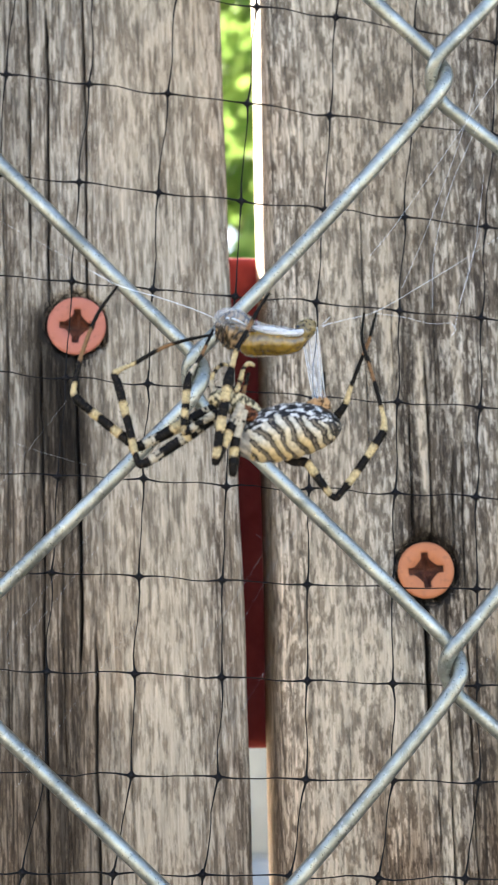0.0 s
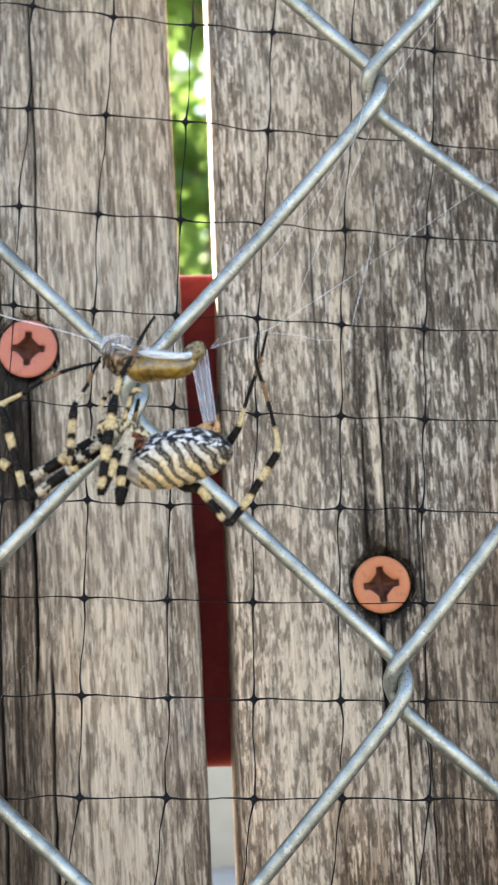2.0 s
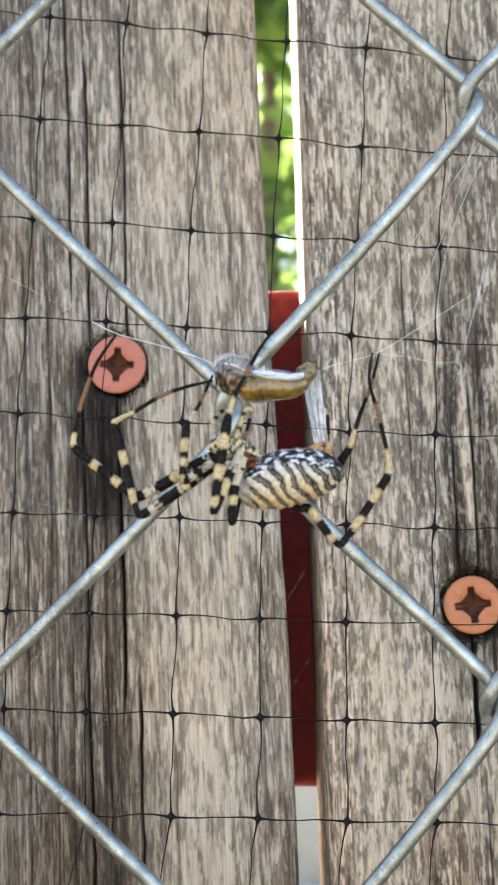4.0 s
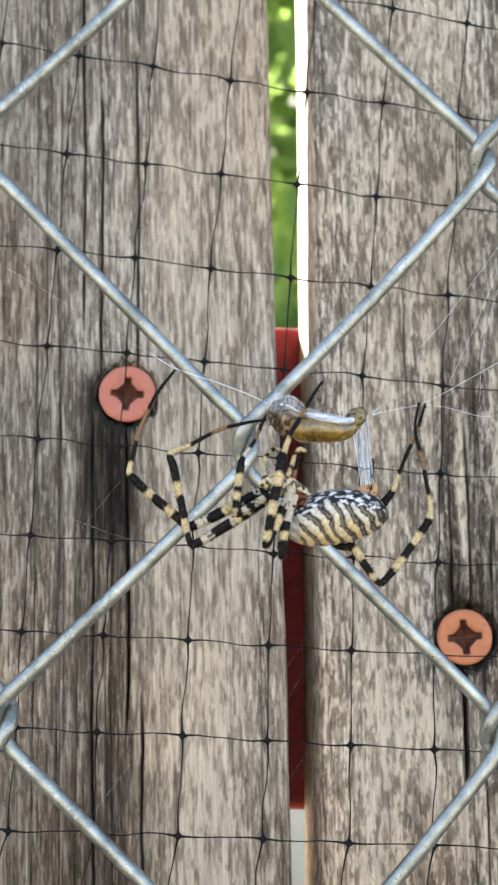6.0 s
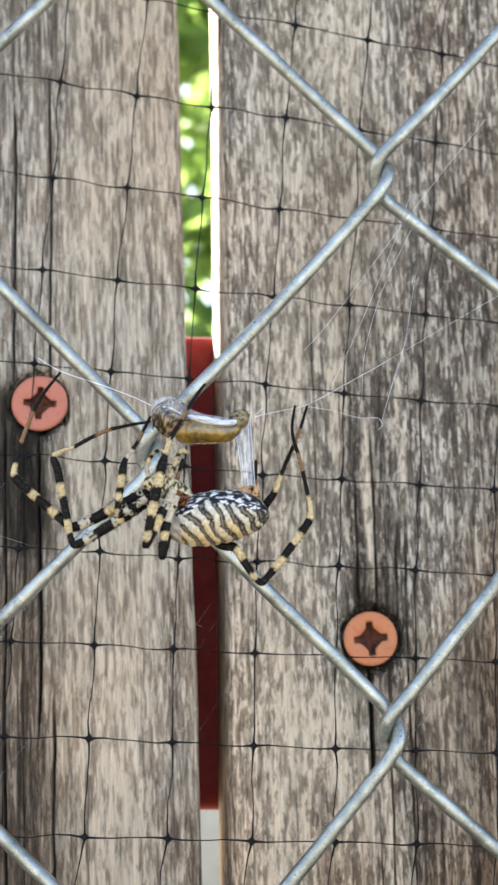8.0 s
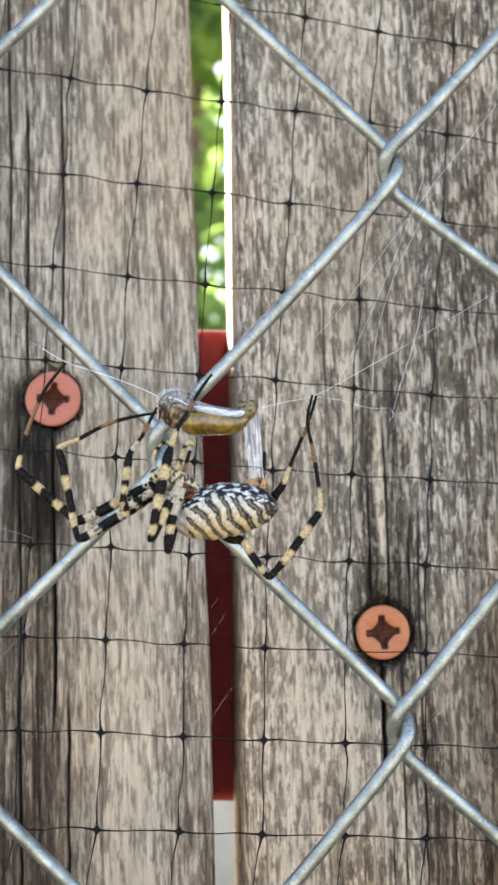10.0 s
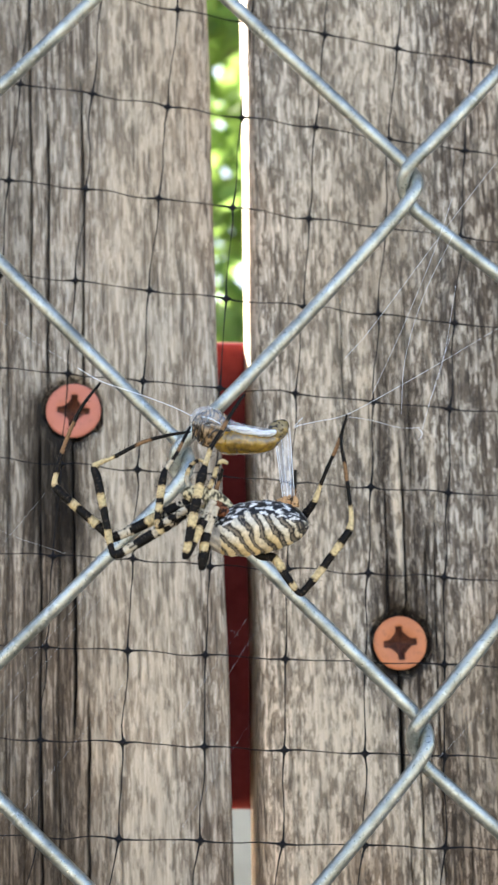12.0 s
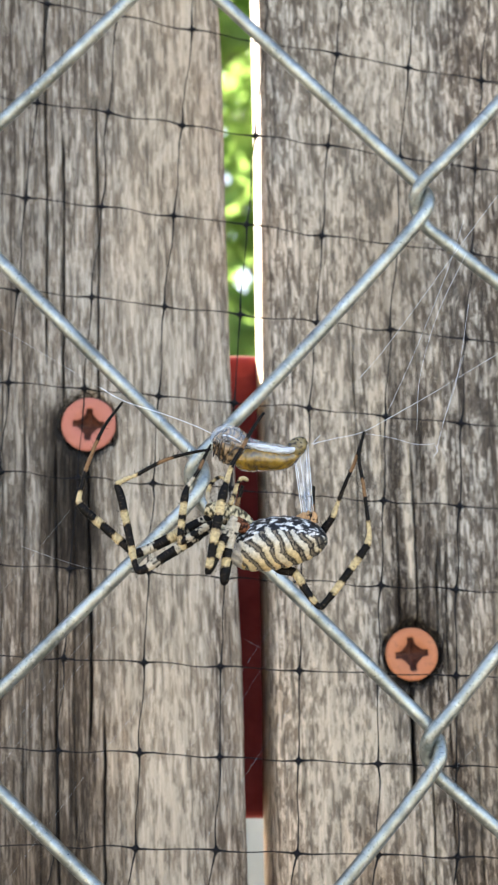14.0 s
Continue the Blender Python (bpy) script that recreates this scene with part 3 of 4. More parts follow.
# ---- bird netting ----
def net_node(i, j):
    """The netting's knot in column i, row j downwards, in millimetres: slack, close behind the chain-link."""
    a, b = i - 1.0, j - 4.0
    g, h = max(-4.0, min(4.0, a)), max(-6.0, min(5.5, b))
    x = -30.985 + 12.145 * a - 0.590 * b + 0.0690 * h * h + 0.00039 * h**3 + 0.00509 * g * h * h
    z = 25.408 - 0.746 * a - 14.006 * b + 0.2003 * g * h + 0.1428 * h * h - 0.02172 * h**3 - 0.01563 * g * h * h
    low = max(0.0, h - 4.0)  # the netting drags sideways along its lower edge
    x, z = x - 2.4 * low, z + 0.8 * low
    k = Vector((i * 3.1, j * 2.7, 1.5))
    return Vector((x + 0.45 * noise.noise(k), -16.5 + 0.7 * noise.noise(k * 0.4 + Vector((0, 5, 0))), z + 0.45 * noise.noise(k + Vector((9, 0, 0)))))


def net_cord(nodes, seed):
    rng = random.Random(seed)
    pts = []
    for a, b in zip(nodes, nodes[1:]):
        amp, ph = rng.uniform(0.05, 0.32), rng.choice((-1, 1))
        across = (b - a).cross(Vector((0, 1, 0))).normalized()
        for s in (0, 0.18, 0.36, 0.5, 0.64, 0.82):
            pts.append(a.lerp(b, s) + across * amp * ph * math.sin(s * math.pi * 2) + across * rng.uniform(-0.07, 0.07))
    pts.append(nodes[-1])
    p = np.array(pts)
    r = np.array([0.19 if k % 6 == 0 else (0.12 if k % 6 in (1, 5) else 0.088) for k in range(len(p))])
    v, f = tube(p * MM, r * MM, 6)
    return mesh_from("cord", v, f, PLASTIC)


COLS, ROWS = range(-6, 9), range(-5, 14)
net = thing("bird_netting", "fine black plastic square-mesh bird netting stretched over the boards", "netting", (0, 0, Z0))
for j in ROWS:
    part("cord", net_cord([net_node(i, j) for i in COLS], 100 + j), net)
for i in COLS:
    part("cord", net_cord([net_node(i, j) for j in ROWS], 200 + i), net)
n = 8
kv = [(0.0, -0.38, 0.0), (0.0, 0.38, 0.0)] + [((0.86 if k % 2 == 0 else 0.50) * math.cos(k * math.pi / 4), 0, (0.86 if k % 2 == 0 else 0.50) * math.sin(k * math.pi / 4)) for k in range(n)]
kf = [(0, 2 + k, 2 + (k + 1) % n) for k in range(n)] + [(1, 2 + (k + 1) % n, 2 + k) for k in range(n)]
KNOT = mesh_from("knot", [(x * MM, y * MM, z * MM) for x, y, z in kv], kf, PLASTIC)
for i in COLS:
    for j in ROWS:
        p = net_node(i, j)
        part("knot", KNOT, net, at=pose(p.x * MM, p.y * MM, p.z * MM, 0, 15 * noise.noise(Vector((i, j, 0.5))), 0))

# ---- spider ----
HUB = Vector((-27.30 * MM, -66.0 * MM, 15.94 * MM + Z0))  # the spider's middle at rest
GIRTH = 0.902  # the spider, its prey and web, against the millimetres given below
CREAM, BLACK, TAN = (0.60, 0.46, 0.22), (0.007, 0.006, 0.005), (0.22, 0.125, 0.062)
PALE = (0.50, 0.43, 0.32)


def pigmented(me, colours):
    lay = me.attributes.new("pigment", "FLOAT_COLOR", "POINT")
    lay.data.foreach_set("color", np.array([(*c, 1.0) for c in colours], dtype=np.float32).ravel())
    return me


TONES = {"k": BLACK, "c": CREAM, "t": TAN, "p": PALE, "m": PALE}


def leg(joints, marks, seed):
    """A hairy leg through joints (x, y, z, radius) in millimetres; marks: (first joint, last joint, tones outwards), such as 'kkcc' for
    black, then cream; m is mottled black and pale."""
    rng = random.Random(seed)
    p = curve(joints, 16)
    pos, rad = p[:, :3], p[:, 3] * np.interp(p[:, 3], (0.30, 0.48), (0.90, 1.00))
    run = np.r_[0, np.cumsum(np.linalg.norm(np.diff(pos, axis=0), axis=1))]
    at_joint = run[::16]
    even = np.arange(0, run[-1], 0.07)
    pos = np.stack([np.interp(even, run, pos[:, k]) for k in range(3)], 1)
    rad = np.interp(even, run, rad)
    rad = rad * np.array([1 + 0.10 * noise.noise(Vector((s * 1.1, seed, 3.0))) + 0.05 * noise.noise(Vector((s * 4.0, seed, 6.0))) for s in even])
    sides, colours = 14, []

    def tone(s):
        for a, b, tones in marks:
            lo, hi = at_joint[a], at_joint[b]
            if lo <= s <= hi:
                return tones[min(len(tones) - 1, int((s - lo) / (hi - lo) * len(tones)))]
        return "k"

    for s in even:
        for q in range(sides):
            ragged = 0.26 * noise.noise(Vector((q * 0.9, s * 1.3, seed))) + 0.14 * noise.noise(Vector((q * 2.7, s * 5.0, seed)))
            kind, grain = tone(s + ragged), noise.noise(Vector((q * 1.9, s * 7.0, seed + 11)))
            c = TONES[kind]
            if kind == "m":
                c = BLACK if noise.noise(Vector((q * 0.8, s * 2.4, seed + 5))) + 0.5 * grain > 0.02 else PALE
            elif kind == "c":
                warm = 0.5 + 0.5 * noise.noise(Vector((s * 0.7, q * 0.5, seed + 3)))
                c = tuple(x * (1 - 0.5 * warm) + y * 0.5 * warm for x, y in zip(CREAM, PALE))
                if grain > 0.38:
                    c = tuple(0.35 * x for x in c)
                elif tone(s + ragged + 0.22) == "k" or tone(s + ragged - 0.22) == "k":
                    c = tuple(0.5 * x + 0.5 * y for x, y in zip(c, (0.16, 0.085, 0.035)))
            elif kind == "k" and grain > 0.46:
                c = (0.055, 0.040, 0.028)
            colours.append(c)
    v, f = tube(pos * MM, rad * MM, sides)
    v, f = list(v), list(f)
    # stiff spines and fine hair
    for k in range(6, len(pos) - 4, 3):
        t = (pos[k + 1] - pos[k]) / np.linalg.norm(pos[k + 1] - pos[k])
        side = np.cross(t, (0, 1, 0)) * rng.choice((-1, 1)) + np.array((0, rng.uniform(-0.9, 0.2), 0))
        side = side / (np.linalg.norm(side) + 1e-9)
        spine = k % 9 == 0
        reach = rng.uniform(0.30, 0.60) if spine else rng.uniform(0.10, 0.24)
        tip = pos[k] + side * (rad[k] + reach) + t * reach * 0.8
        sv, sf = tube(np.array([pos[k] + side * rad[k] * 0.8, tip]) * MM, [(0.045 if spine else 0.022) * MM, 0.008 * MM], 4)
        n0 = len(v)
        v += list(sv)
        f += [tuple(q + n0 for q in g) for g in sf]
        colours += [BLACK if spine or rng.random() < 0.5 else (0.30, 0.24, 0.16)] * len(sv)
    return pigmented(mesh_from("leg", v, f, MARKED), colours)


def abdomen_mesh():
    """An egg-shaped abdomen: cream and black bands low down, silver netting above."""
    a, b = Vector((-3.67, 0.5, -4.97)), Vector((9.53, 0.0, -2.54))
    n, sides = 220, 180
    s = np.linspace(0.0, 1.0, n)
    prof = 3.45 * np.where(s > 0.44, np.clip(1 - np.abs((s - 0.44) / 0.56) ** 2.4, 0, 1) ** 0.55, np.clip(1 - np.abs((0.44 - s) / 0.44) ** 2.1, 0, 1) ** 0.6)
    prof[0] = prof[-1] = 0.02
    axis, up = (b - a).normalized(), Vector((0, 0, 1))
    up = (up - axis * up.dot(axis)).normalized()
    side = axis.cross(up)
    verts, cols = [], []
    for k in range(n):
        c = a + (b - a) * s[k] + up * (0.75 * math.sqrt(math.sin(math.pi * min(1.0, max(0.0, s[k])) * 0.999)) - 0.32)
        for q in range(sides):
            th = q * 2 * math.pi / sides
            h, d = math.sin(th), math.cos(th)
            wob = noise.noise(Vector((s[k] * 5, h * 1.6, d * 1.6)))
            fine = noise.noise(Vector((s[k] * 22, h * 7, d * 7)))
            tiny = noise.noise(Vector((s[k] * 60, h * 20, d * 20)))
            # bands lean forwards as they climb
            ph = s[k] * 8.3 + (1.25 - 0.85 * s[k]) * h - 0.30 * h * h + 0.34 * wob + 0.14 * fine + 0.07 * tiny
            w = ph - math.floor(ph)
            ridge = -0.024 * math.cos((w - 0.15) * 2 * math.pi) * (1 - 0.4 * max(0.0, h))
            p = c + (up * h + side * d * 0.95) * float(prof[k]) * (1 + ridge + 0.022 * fine + 0.008 * tiny)
            verts.append(p * MM)
            warm = 0.5 + 0.5 * noise.noise(Vector((math.floor(ph) * 3.1, h * 1.5, 4.0)))
            cream = Vector((0.62, 0.575, 0.47)).lerp(Vector((0.60, 0.42, 0.16)), 0.85 * max(0, min(1, warm * 1.2 - 0.55 - 1.0 * h - 0.5 * (s[k] - 0.35))))
            # each band is parted from the next by two dark lines with a dull one between
            wide = 0.45 + 0.14 * max(-0.6, h) + 0.16 * fine + 0.18 * tiny + 0.7 * max(0, s[k] - 0.55)
            colour = Vector((0.016, 0.014, 0.013))
            if w > wide:
                colour = cream if w > wide + 0.09 or fine < -0.15 else cream * 0.4
            elif 0.26 * wide < w < 0.72 * wide and fine + 0.4 * tiny > -0.3:
                colour = Vector((0.19, 0.16, 0.12))
            top = h + 0.22 * wob + 0.10 * fine
            if top > 0.34 + 0.45 * max(0.0, 0.3 - s[k]) - 1.5 * max(0.0, s[k] - 0.66):
                net = noise.noise(Vector((s[k] * 13, th * 7.5, 3))) + 0.4 * noise.noise(Vector((s[k] * 32, th * 20, 9)))
                level = 0.12 + 0.4 * max(0.0, top - 0.6) + 0.3 * max(0.0, s[k] - 0.7)
                colour = Vector((0.74, 0.74, 0.72)) if net > level else Vector((0.009, 0.008, 0.008))
                if level - 0.10 < net <= level:
                    colour = Vector((0.16, 0.16, 0.165))
            if s[k] < 0.13 + 0.05 * wob:
                colour = colour.lerp(Vector((0.44, 0.41, 0.37)), 0.75)
            if s[k] > 0.86 + 0.06 * wob and fine + 0.6 * math.sin(s[k] * 130) > -0.25:
                colour = colour * 0.25
            cols.append(tuple(colour))
    faces = [(i * sides + j, i * sides + (j + 1) % sides, (i + 1) * sides + (j + 1) % sides, (i + 1) * sides + j) for i in range(n - 1) for j in range(sides)]
    faces += [tuple(range(sides))[::-1], tuple((n - 1) * sides + j for j in range(sides))]
    return pigmented(mesh_from("abdomen", verts, faces, MARKED_BODY), cols)


def blob(points, radii, mat, colour=None, squash=1.0, name="body", lump=0.06, steps=14, fleck=-0.35):
    """A lumpy rounded body along a line, in millimetres."""
    full = curve([(*p, r) for p, r in zip(points, radii)], steps)
    v, f = lathe(full[:, :3], full[:, 3], 28, squash)
    v = [Vector(q) for q in v]
    mid = [Vector(full[k // 28, :3]) for k in range(len(v))]
    v = [(c + (q - c) * (1 + lump * noise.noise(q * 1.3) + lump * 0.5 * noise.noise(q * 3.7))) * MM for q, c in zip(v, mid)]
    me = mesh_from(name, v, f, mat)
    if colour:
        # mottled: dark flecks among the main tone
        pigmented(me, [tuple(x * (1.1 if noise.noise(Vector(q) / MM * 1.9) + 0.5 * noise.noise(Vector(q) / MM * 5.0) > fleck else 0.12) for x in colour) for q in v])
    return me


spider = thing("spider", "banded garden spider with striped cream and black abdomen, wrapping its prey", "spider", HUB)
spider.scale = (GIRTH,) * 3
abdomen = part("abdomen", abdomen_mesh(), spider, "egg-shaped, cream and black bands, silver netted top")
for pts, radii in (([(5.49, -0.2, -0.74), (6.14, -0.3, 0.01), (6.50, -0.3, 0.62)], [0.75, 0.6, 0.18]), ([(6.51, 0.3, -0.50), (6.94, 0.2, 0.25), (7.15, 0.2, 0.92)], [0.7, 0.5, 0.16]), ([(7.83, -0.3, -0.71), (7.89, -0.4, 0.04), (7.74, -0.3, 0.71)], [0.6, 0.42, 0.15]), ([(5.20, 0.4, -0.97), (5.63, 0.4, -0.37), (5.92, 0.4, 0.09)], [0.55, 0.4, 0.2])):
    part("spinneret", blob(pts, radii, MARKED, (0.46, 0.27, 0.13), lump=0.2), abdomen, "orange-brown spinneret")
part("cephalothorax", blob([(-6.51, 0.3, 1.10), (-5.05, 0.2, 0.82), (-3.14, 0.2, 0.18), (-1.23, 0.3, -0.91), (0.09, 0.4, -1.94)], [0.7, 1.25, 1.5, 1.2, 0.6], MARKED, (0.62, 0.52, 0.32), 0.85, fleck=0.0), spider, "silver-haired grey front body")
part("waist", blob([(-2.41, -0.8, -0.41), (-1.52, -1.1, -1.51), (-0.92, -0.9, -2.70)], [0.5, 0.85, 0.4], MARKED, (0.20, 0.075, 0.035), lump=0.2, fleck=-0.1), spider, "red-brown waist")
LEGS = [
    # long front legs reaching away
    ([(-4.90, 0.8, 0.52) + (0.55,), (-8.97, 0.6, -1.62) + (0.75,), (-12.60, 0.5, -3.61) + (0.70,), (-15.58, 0.4, -4.92) + (0.62,), (-16.25, 0.4, -4.33) + (0.62,), (-18.31, 0.4, -2.65) + (0.60,), (-20.67, 0.3, -0.67) + (0.58,), (-22.51, 0.2, 0.94) + (0.58,), (-23.18, 0.2, 2.05) + (0.42,), (-22.77, 0.1, 4.29) + (0.33,), (-22.07, 0.0, 7.13) + (0.30,), (-20.22, -0.2, 11.78) + (0.26,), (-17.70, -0.4, 15.39) + (0.17,)],
     [(0, 3, "ckmkkmcckkmpk"), (3, 7, "ckkkcckkkcckkk"), (7, 12, "kcckkktttttkkkkkkk")]),
    ([(-4.45, -0.6, -0.44) + (0.55,), (-8.08, -0.9, -3.10) + (0.70,), (-11.34, -1.0, -5.23) + (0.68,), (-14.61, -1.0, -7.22) + (0.55,), (-15.49, -0.8, -6.56) + (0.42,), (-16.10, -0.6, -3.96) + (0.50,), (-16.79, -0.6, -0.99) + (0.52,), (-17.64, -0.6, 2.58) + (0.56,), (-18.09, -0.6, 3.98) + (0.46,), (-17.29, -0.6, 4.67) + (0.33,), (-15.33, -0.5, 5.59) + (0.30,), (-12.13, -0.3, 7.42) + (0.28,), (-8.79, 0.0, 8.52) + (0.24,), (-5.87, 0.4, 9.15) + (0.17,)],
     [(0, 3, "pkmkkmkcmkkkmpk"), (3, 7, "kkcckkkcckk"), (7, 13, "kkcccckkkktttkkkkkkk")]),
    # short third pair
    ([(-4.09, -1.2, -0.28) + (0.45,), (-6.63, -1.6, -1.74) + (0.50,), (-8.66, -1.8, -3.11) + (0.52,), (-9.68, -1.9, -3.57) + (0.42,), (-9.62, -1.9, -2.00) + (0.46,), (-9.43, -1.9, 0.24) + (0.50,), (-9.16, -1.9, 2.55) + (0.50,), (-8.81, -1.8, 3.75) + (0.34,), (-7.59, -1.4, 5.70) + (0.27,), (-6.59, -0.6, 8.10) + (0.24,), (-5.88, 0.0, 9.75) + (0.17,)],
     [(0, 3, "pmkpmkpk"), (3, 7, "ckkcckccckkkk"), (7, 10, "ppkkttkkkk")]),
    ([(-2.40, -2.2, -1.15) + (0.55,), (-3.25, -2.6, -3.62) + (0.62,), (-3.80, -2.8, -6.39) + (0.60,), (-4.00, -2.8, -8.85) + (0.50,), (-3.50, -1.2, -7.50) + (0.35,), (-3.09, 0.8, -4.52) + (0.40,), (-2.84, 1.6, -0.41) + (0.40,), (-2.15, 1.6, 2.50) + (0.30,), (-1.58, 1.2, 4.45) + (0.25,)],
     [(0, 3, "ppmpppkkcckkk"), (3, 8, "kkkcccttk")]),
    # leg across the prey, nearest the viewer
    ([(-2.70, -2.0, -0.41) + (0.5,), (-4.27, -3.2, -3.79) + (0.62,), (-5.41, -3.6, -6.41) + (0.60,), (-6.05, -3.7, -7.76) + (0.46,), (-5.78, -3.9, -6.42) + (0.55,), (-5.23, -4.0, -3.06) + (0.60,), (-4.68, -4.0, -0.07) + (0.62,), (-4.19, -3.9, 2.47) + (0.62,), (-3.84, -3.8, 3.82) + (0.40,), (-3.06, -3.6, 6.29) + (0.34,), (-1.92, -3.4, 8.32) + (0.30,), (-0.34, -3.0, 11.32) + (0.26,), (1.10, -2.6, 13.58) + (0.17,)],
     [(0, 3, "ppmkcckk"), (3, 8, "kcckkkccckkkccckkkk"), (8, 12, "ccckkkkttkkkkkk")]),
    # hind legs
    ([(0.67, 2.8, -1.11) + (0.5,), (5.06, 3.6, -1.79) + (0.55,), (8.57, 3.0, -1.74) + (0.55,), (9.58, 2.4, -0.76) + (0.52,), (10.44, 2.0, 0.45) + (0.46,), (11.15, 1.6, 2.40) + (0.31,), (12.29, 1.0, 5.25) + (0.28,), (13.43, 0.5, 7.87) + (0.26,), (14.56, 0.0, 11.61) + (0.16,)],
     [(0, 3, "kkkk"), (3, 4, "kkk"), (4, 8, "ccckkkkktttkkkk")]),
    ([(0.66, 3.0, -0.36) + (0.4,), (5.04, 3.8, -0.30) + (0.42,), (7.45, 3.4, -0.04) + (0.36,), (7.87, 3.0, 2.20) + (0.30,), (7.99, 2.6, 4.74) + (0.20,)],
     [(0, 2, "kkkk"), (2, 4, "ktkk")]),
]
HIND_THIGH = [(-0.05, 1.5, -1.86) + (0.5,), (2.92, 2.0, -6.29) + (0.60,), (5.26, 1.4, -7.15) + (0.58,), (6.75, 1.0, -9.44) + (0.52,), (8.38, 0.6, -11.58) + (0.42,), (9.25, 0.5, -11.04) + (0.46,), (10.98, 0.4, -8.93) + (0.50,), (12.85, 0.3, -6.37) + (0.52,), (14.80, 0.2, -3.59) + (0.52,)]
HIND = [(14.80, 0.2, -3.59) + (0.52,), (15.07, 0.2, -2.02) + (0.36,), (14.82, 0.2, 0.96) + (0.30,), (14.34, 0.1, 4.83) + (0.27,), (13.87, 0.0, 8.25) + (0.24,), (14.63, -0.1, 11.69) + (0.16,)]
for k, (joints, marks) in enumerate(LEGS):
    part("leg", leg(joints, marks, k), spider, "black and cream banded spiny leg")
KNEE = Vector(HIND[0][:3])
hind_leg = part("leg", leg(HIND_THIGH, [(0, 2, "pppkk"), (2, 4, "cccckkkkcck"), (4, 8, "kkkkccckkkccckkk")], 5), spider, "black and cream banded spiny leg, bent at the knee")
shin = part("shin", leg([(*(Vector(q[:3]) - KNEE), q[3]) for q in HIND], [(0, 5, "cccckkkktttkkkkkkkk")], 6), hind_leg, "thin dark shin drawing silk")
shin.location = KNEE * MM
PALPS = [
    ([(-3.30, -0.8, 1.44) + (0.36,), (-2.73, -1.0, 2.79) + (0.34,), (-2.31, -1.1, 4.29) + (0.30,), (-1.66, -1.1, 4.97) + (0.34,), (-0.85, -1.0, 4.68) + (0.24,)], [(0, 4, "ccckcccckcccc")]),
    ([(-5.79, 0.8, 1.41) + (0.34,), (-6.24, 0.9, 3.04) + (0.32,), (-5.82, 0.9, 4.54) + (0.30,), (-4.81, 0.9, 5.44) + (0.28,), (-3.78, 0.8, 5.16) + (0.2,)], [(0, 4, "ppppcckckcc")]),
]
for k, (joints, marks) in enumerate(PALPS):
    part("pedipalp", leg(joints, marks, 20 + k), spider, "short curled yellowish feeler")

# ---- wrapped prey ----
prey = thing("wrapped_insect", "amber and brown insect bound in glossy white silk", "insect", HUB)
prey.scale = (GIRTH,) * 3
part("insect_abdomen", blob([(-2.51, 0.4, 9.05), (-1.26, 0.3, 8.18), (0.28, 0.2, 7.98), (1.74, 0.2, 7.92), (3.20, 0.2, 7.80), (4.44, 0.2, 8.04), (5.24, 0.2, 8.79), (5.53, 0.2, 9.32)], [0.9, 1.9, 1.85, 1.7, 1.45, 1.2, 0.95, 0.6], PREY_AMBER, name="insect_abdomen", lump=0.07), prey, "olive-amber glossy body")
part("insect_head", blob([(-5.66, 0.4, 9.75), (-4.71, 0.4, 9.77), (-3.46, 0.3, 9.64), (-2.22, 0.3, 9.13), (-1.19, 0.3, 8.55), (-0.16, 0.2, 8.34)], [0.8, 2.0, 2.55, 2.25, 1.6, 0.7], PREY_SKIN, (0.36, 0.24, 0.13), name="insect_head", lump=0.14, fleck=0.06), prey, "brown and cream streaked head under silk")
for pts in ([(-5.57, -0.6, 7.97), (-5.21, -1.6, 9.16), (-4.71, -2.0, 10.36), (-3.92, -1.7, 11.27)], [(-4.83, -0.9, 7.60), (-4.63, -2.2, 8.87), (-4.13, -2.5, 10.07), (-3.18, -2.1, 10.83)], [(-3.52, -1.9, 7.85), (-2.80, -2.4, 8.60), (-1.92, -2.1, 8.84), (-0.61, -1.6, 8.93)], [(-5.59, -1.0, 10.20), (-4.87, -1.7, 10.96), (-3.70, -1.5, 11.35), (-2.82, -1.2, 11.28)], [(-3.98, -2.4, 9.63), (-3.25, -2.4, 9.79), (-2.22, -2.1, 9.51), (-1.34, -1.7, 9.22)]):
    line = curve(pts, 6)
    v, f = tube(line * MM, (0.10 + 0.05 * np.sin(np.linspace(0, 7, len(line)))) * MM, 7)
    part("insect_limb", mesh_from("insect_limb", v, f, INSECT_DARK), prey, "thin dark limb bound under silk")
for pts in ([(-4.28, -1.9, 10.59), (-3.25, -2.3, 10.31), (-1.93, -2.0, 9.66)],):
    line = curve(pts, 6)
    v, f = tube(line * MM, np.linspace(0.10, 0.06, len(line)) * MM, 7)
    part("insect_seam", mesh_from("insect_seam", v, f, SILK), prey, "pale ridge of silk along the body")
part("insect_tail", blob([(4.22, 0.2, 8.26), (4.87, 0.1, 8.79), (5.60, 0.0, 9.54), (6.32, 0.0, 10.08), (6.83, 0.0, 10.38)], [0.7, 1.1, 1.2, 1.0, 0.4], PREY_SKIN, (0.20, 0.15, 0.06), name="insect_tail", lump=0.16, fleck=-0.12), prey, "rounded dark olive tail end")
# highlight of the silk, added as a white strip along the body's top
part("silk_sheen", blob([(-1.05, -1.5, 9.52), (0.27, -1.6, 9.17), (1.88, -1.5, 8.89), (3.49, -1.3, 8.69), (4.80, -1.0, 8.86), (5.38, -0.9, 9.32)], [0.15, 0.42, 0.48, 0.42, 0.4, 0.15], SILK_SHEEN, name="silk_sheen", lump=0.15), prey, "white strip on the silk, its highlight built as a part")
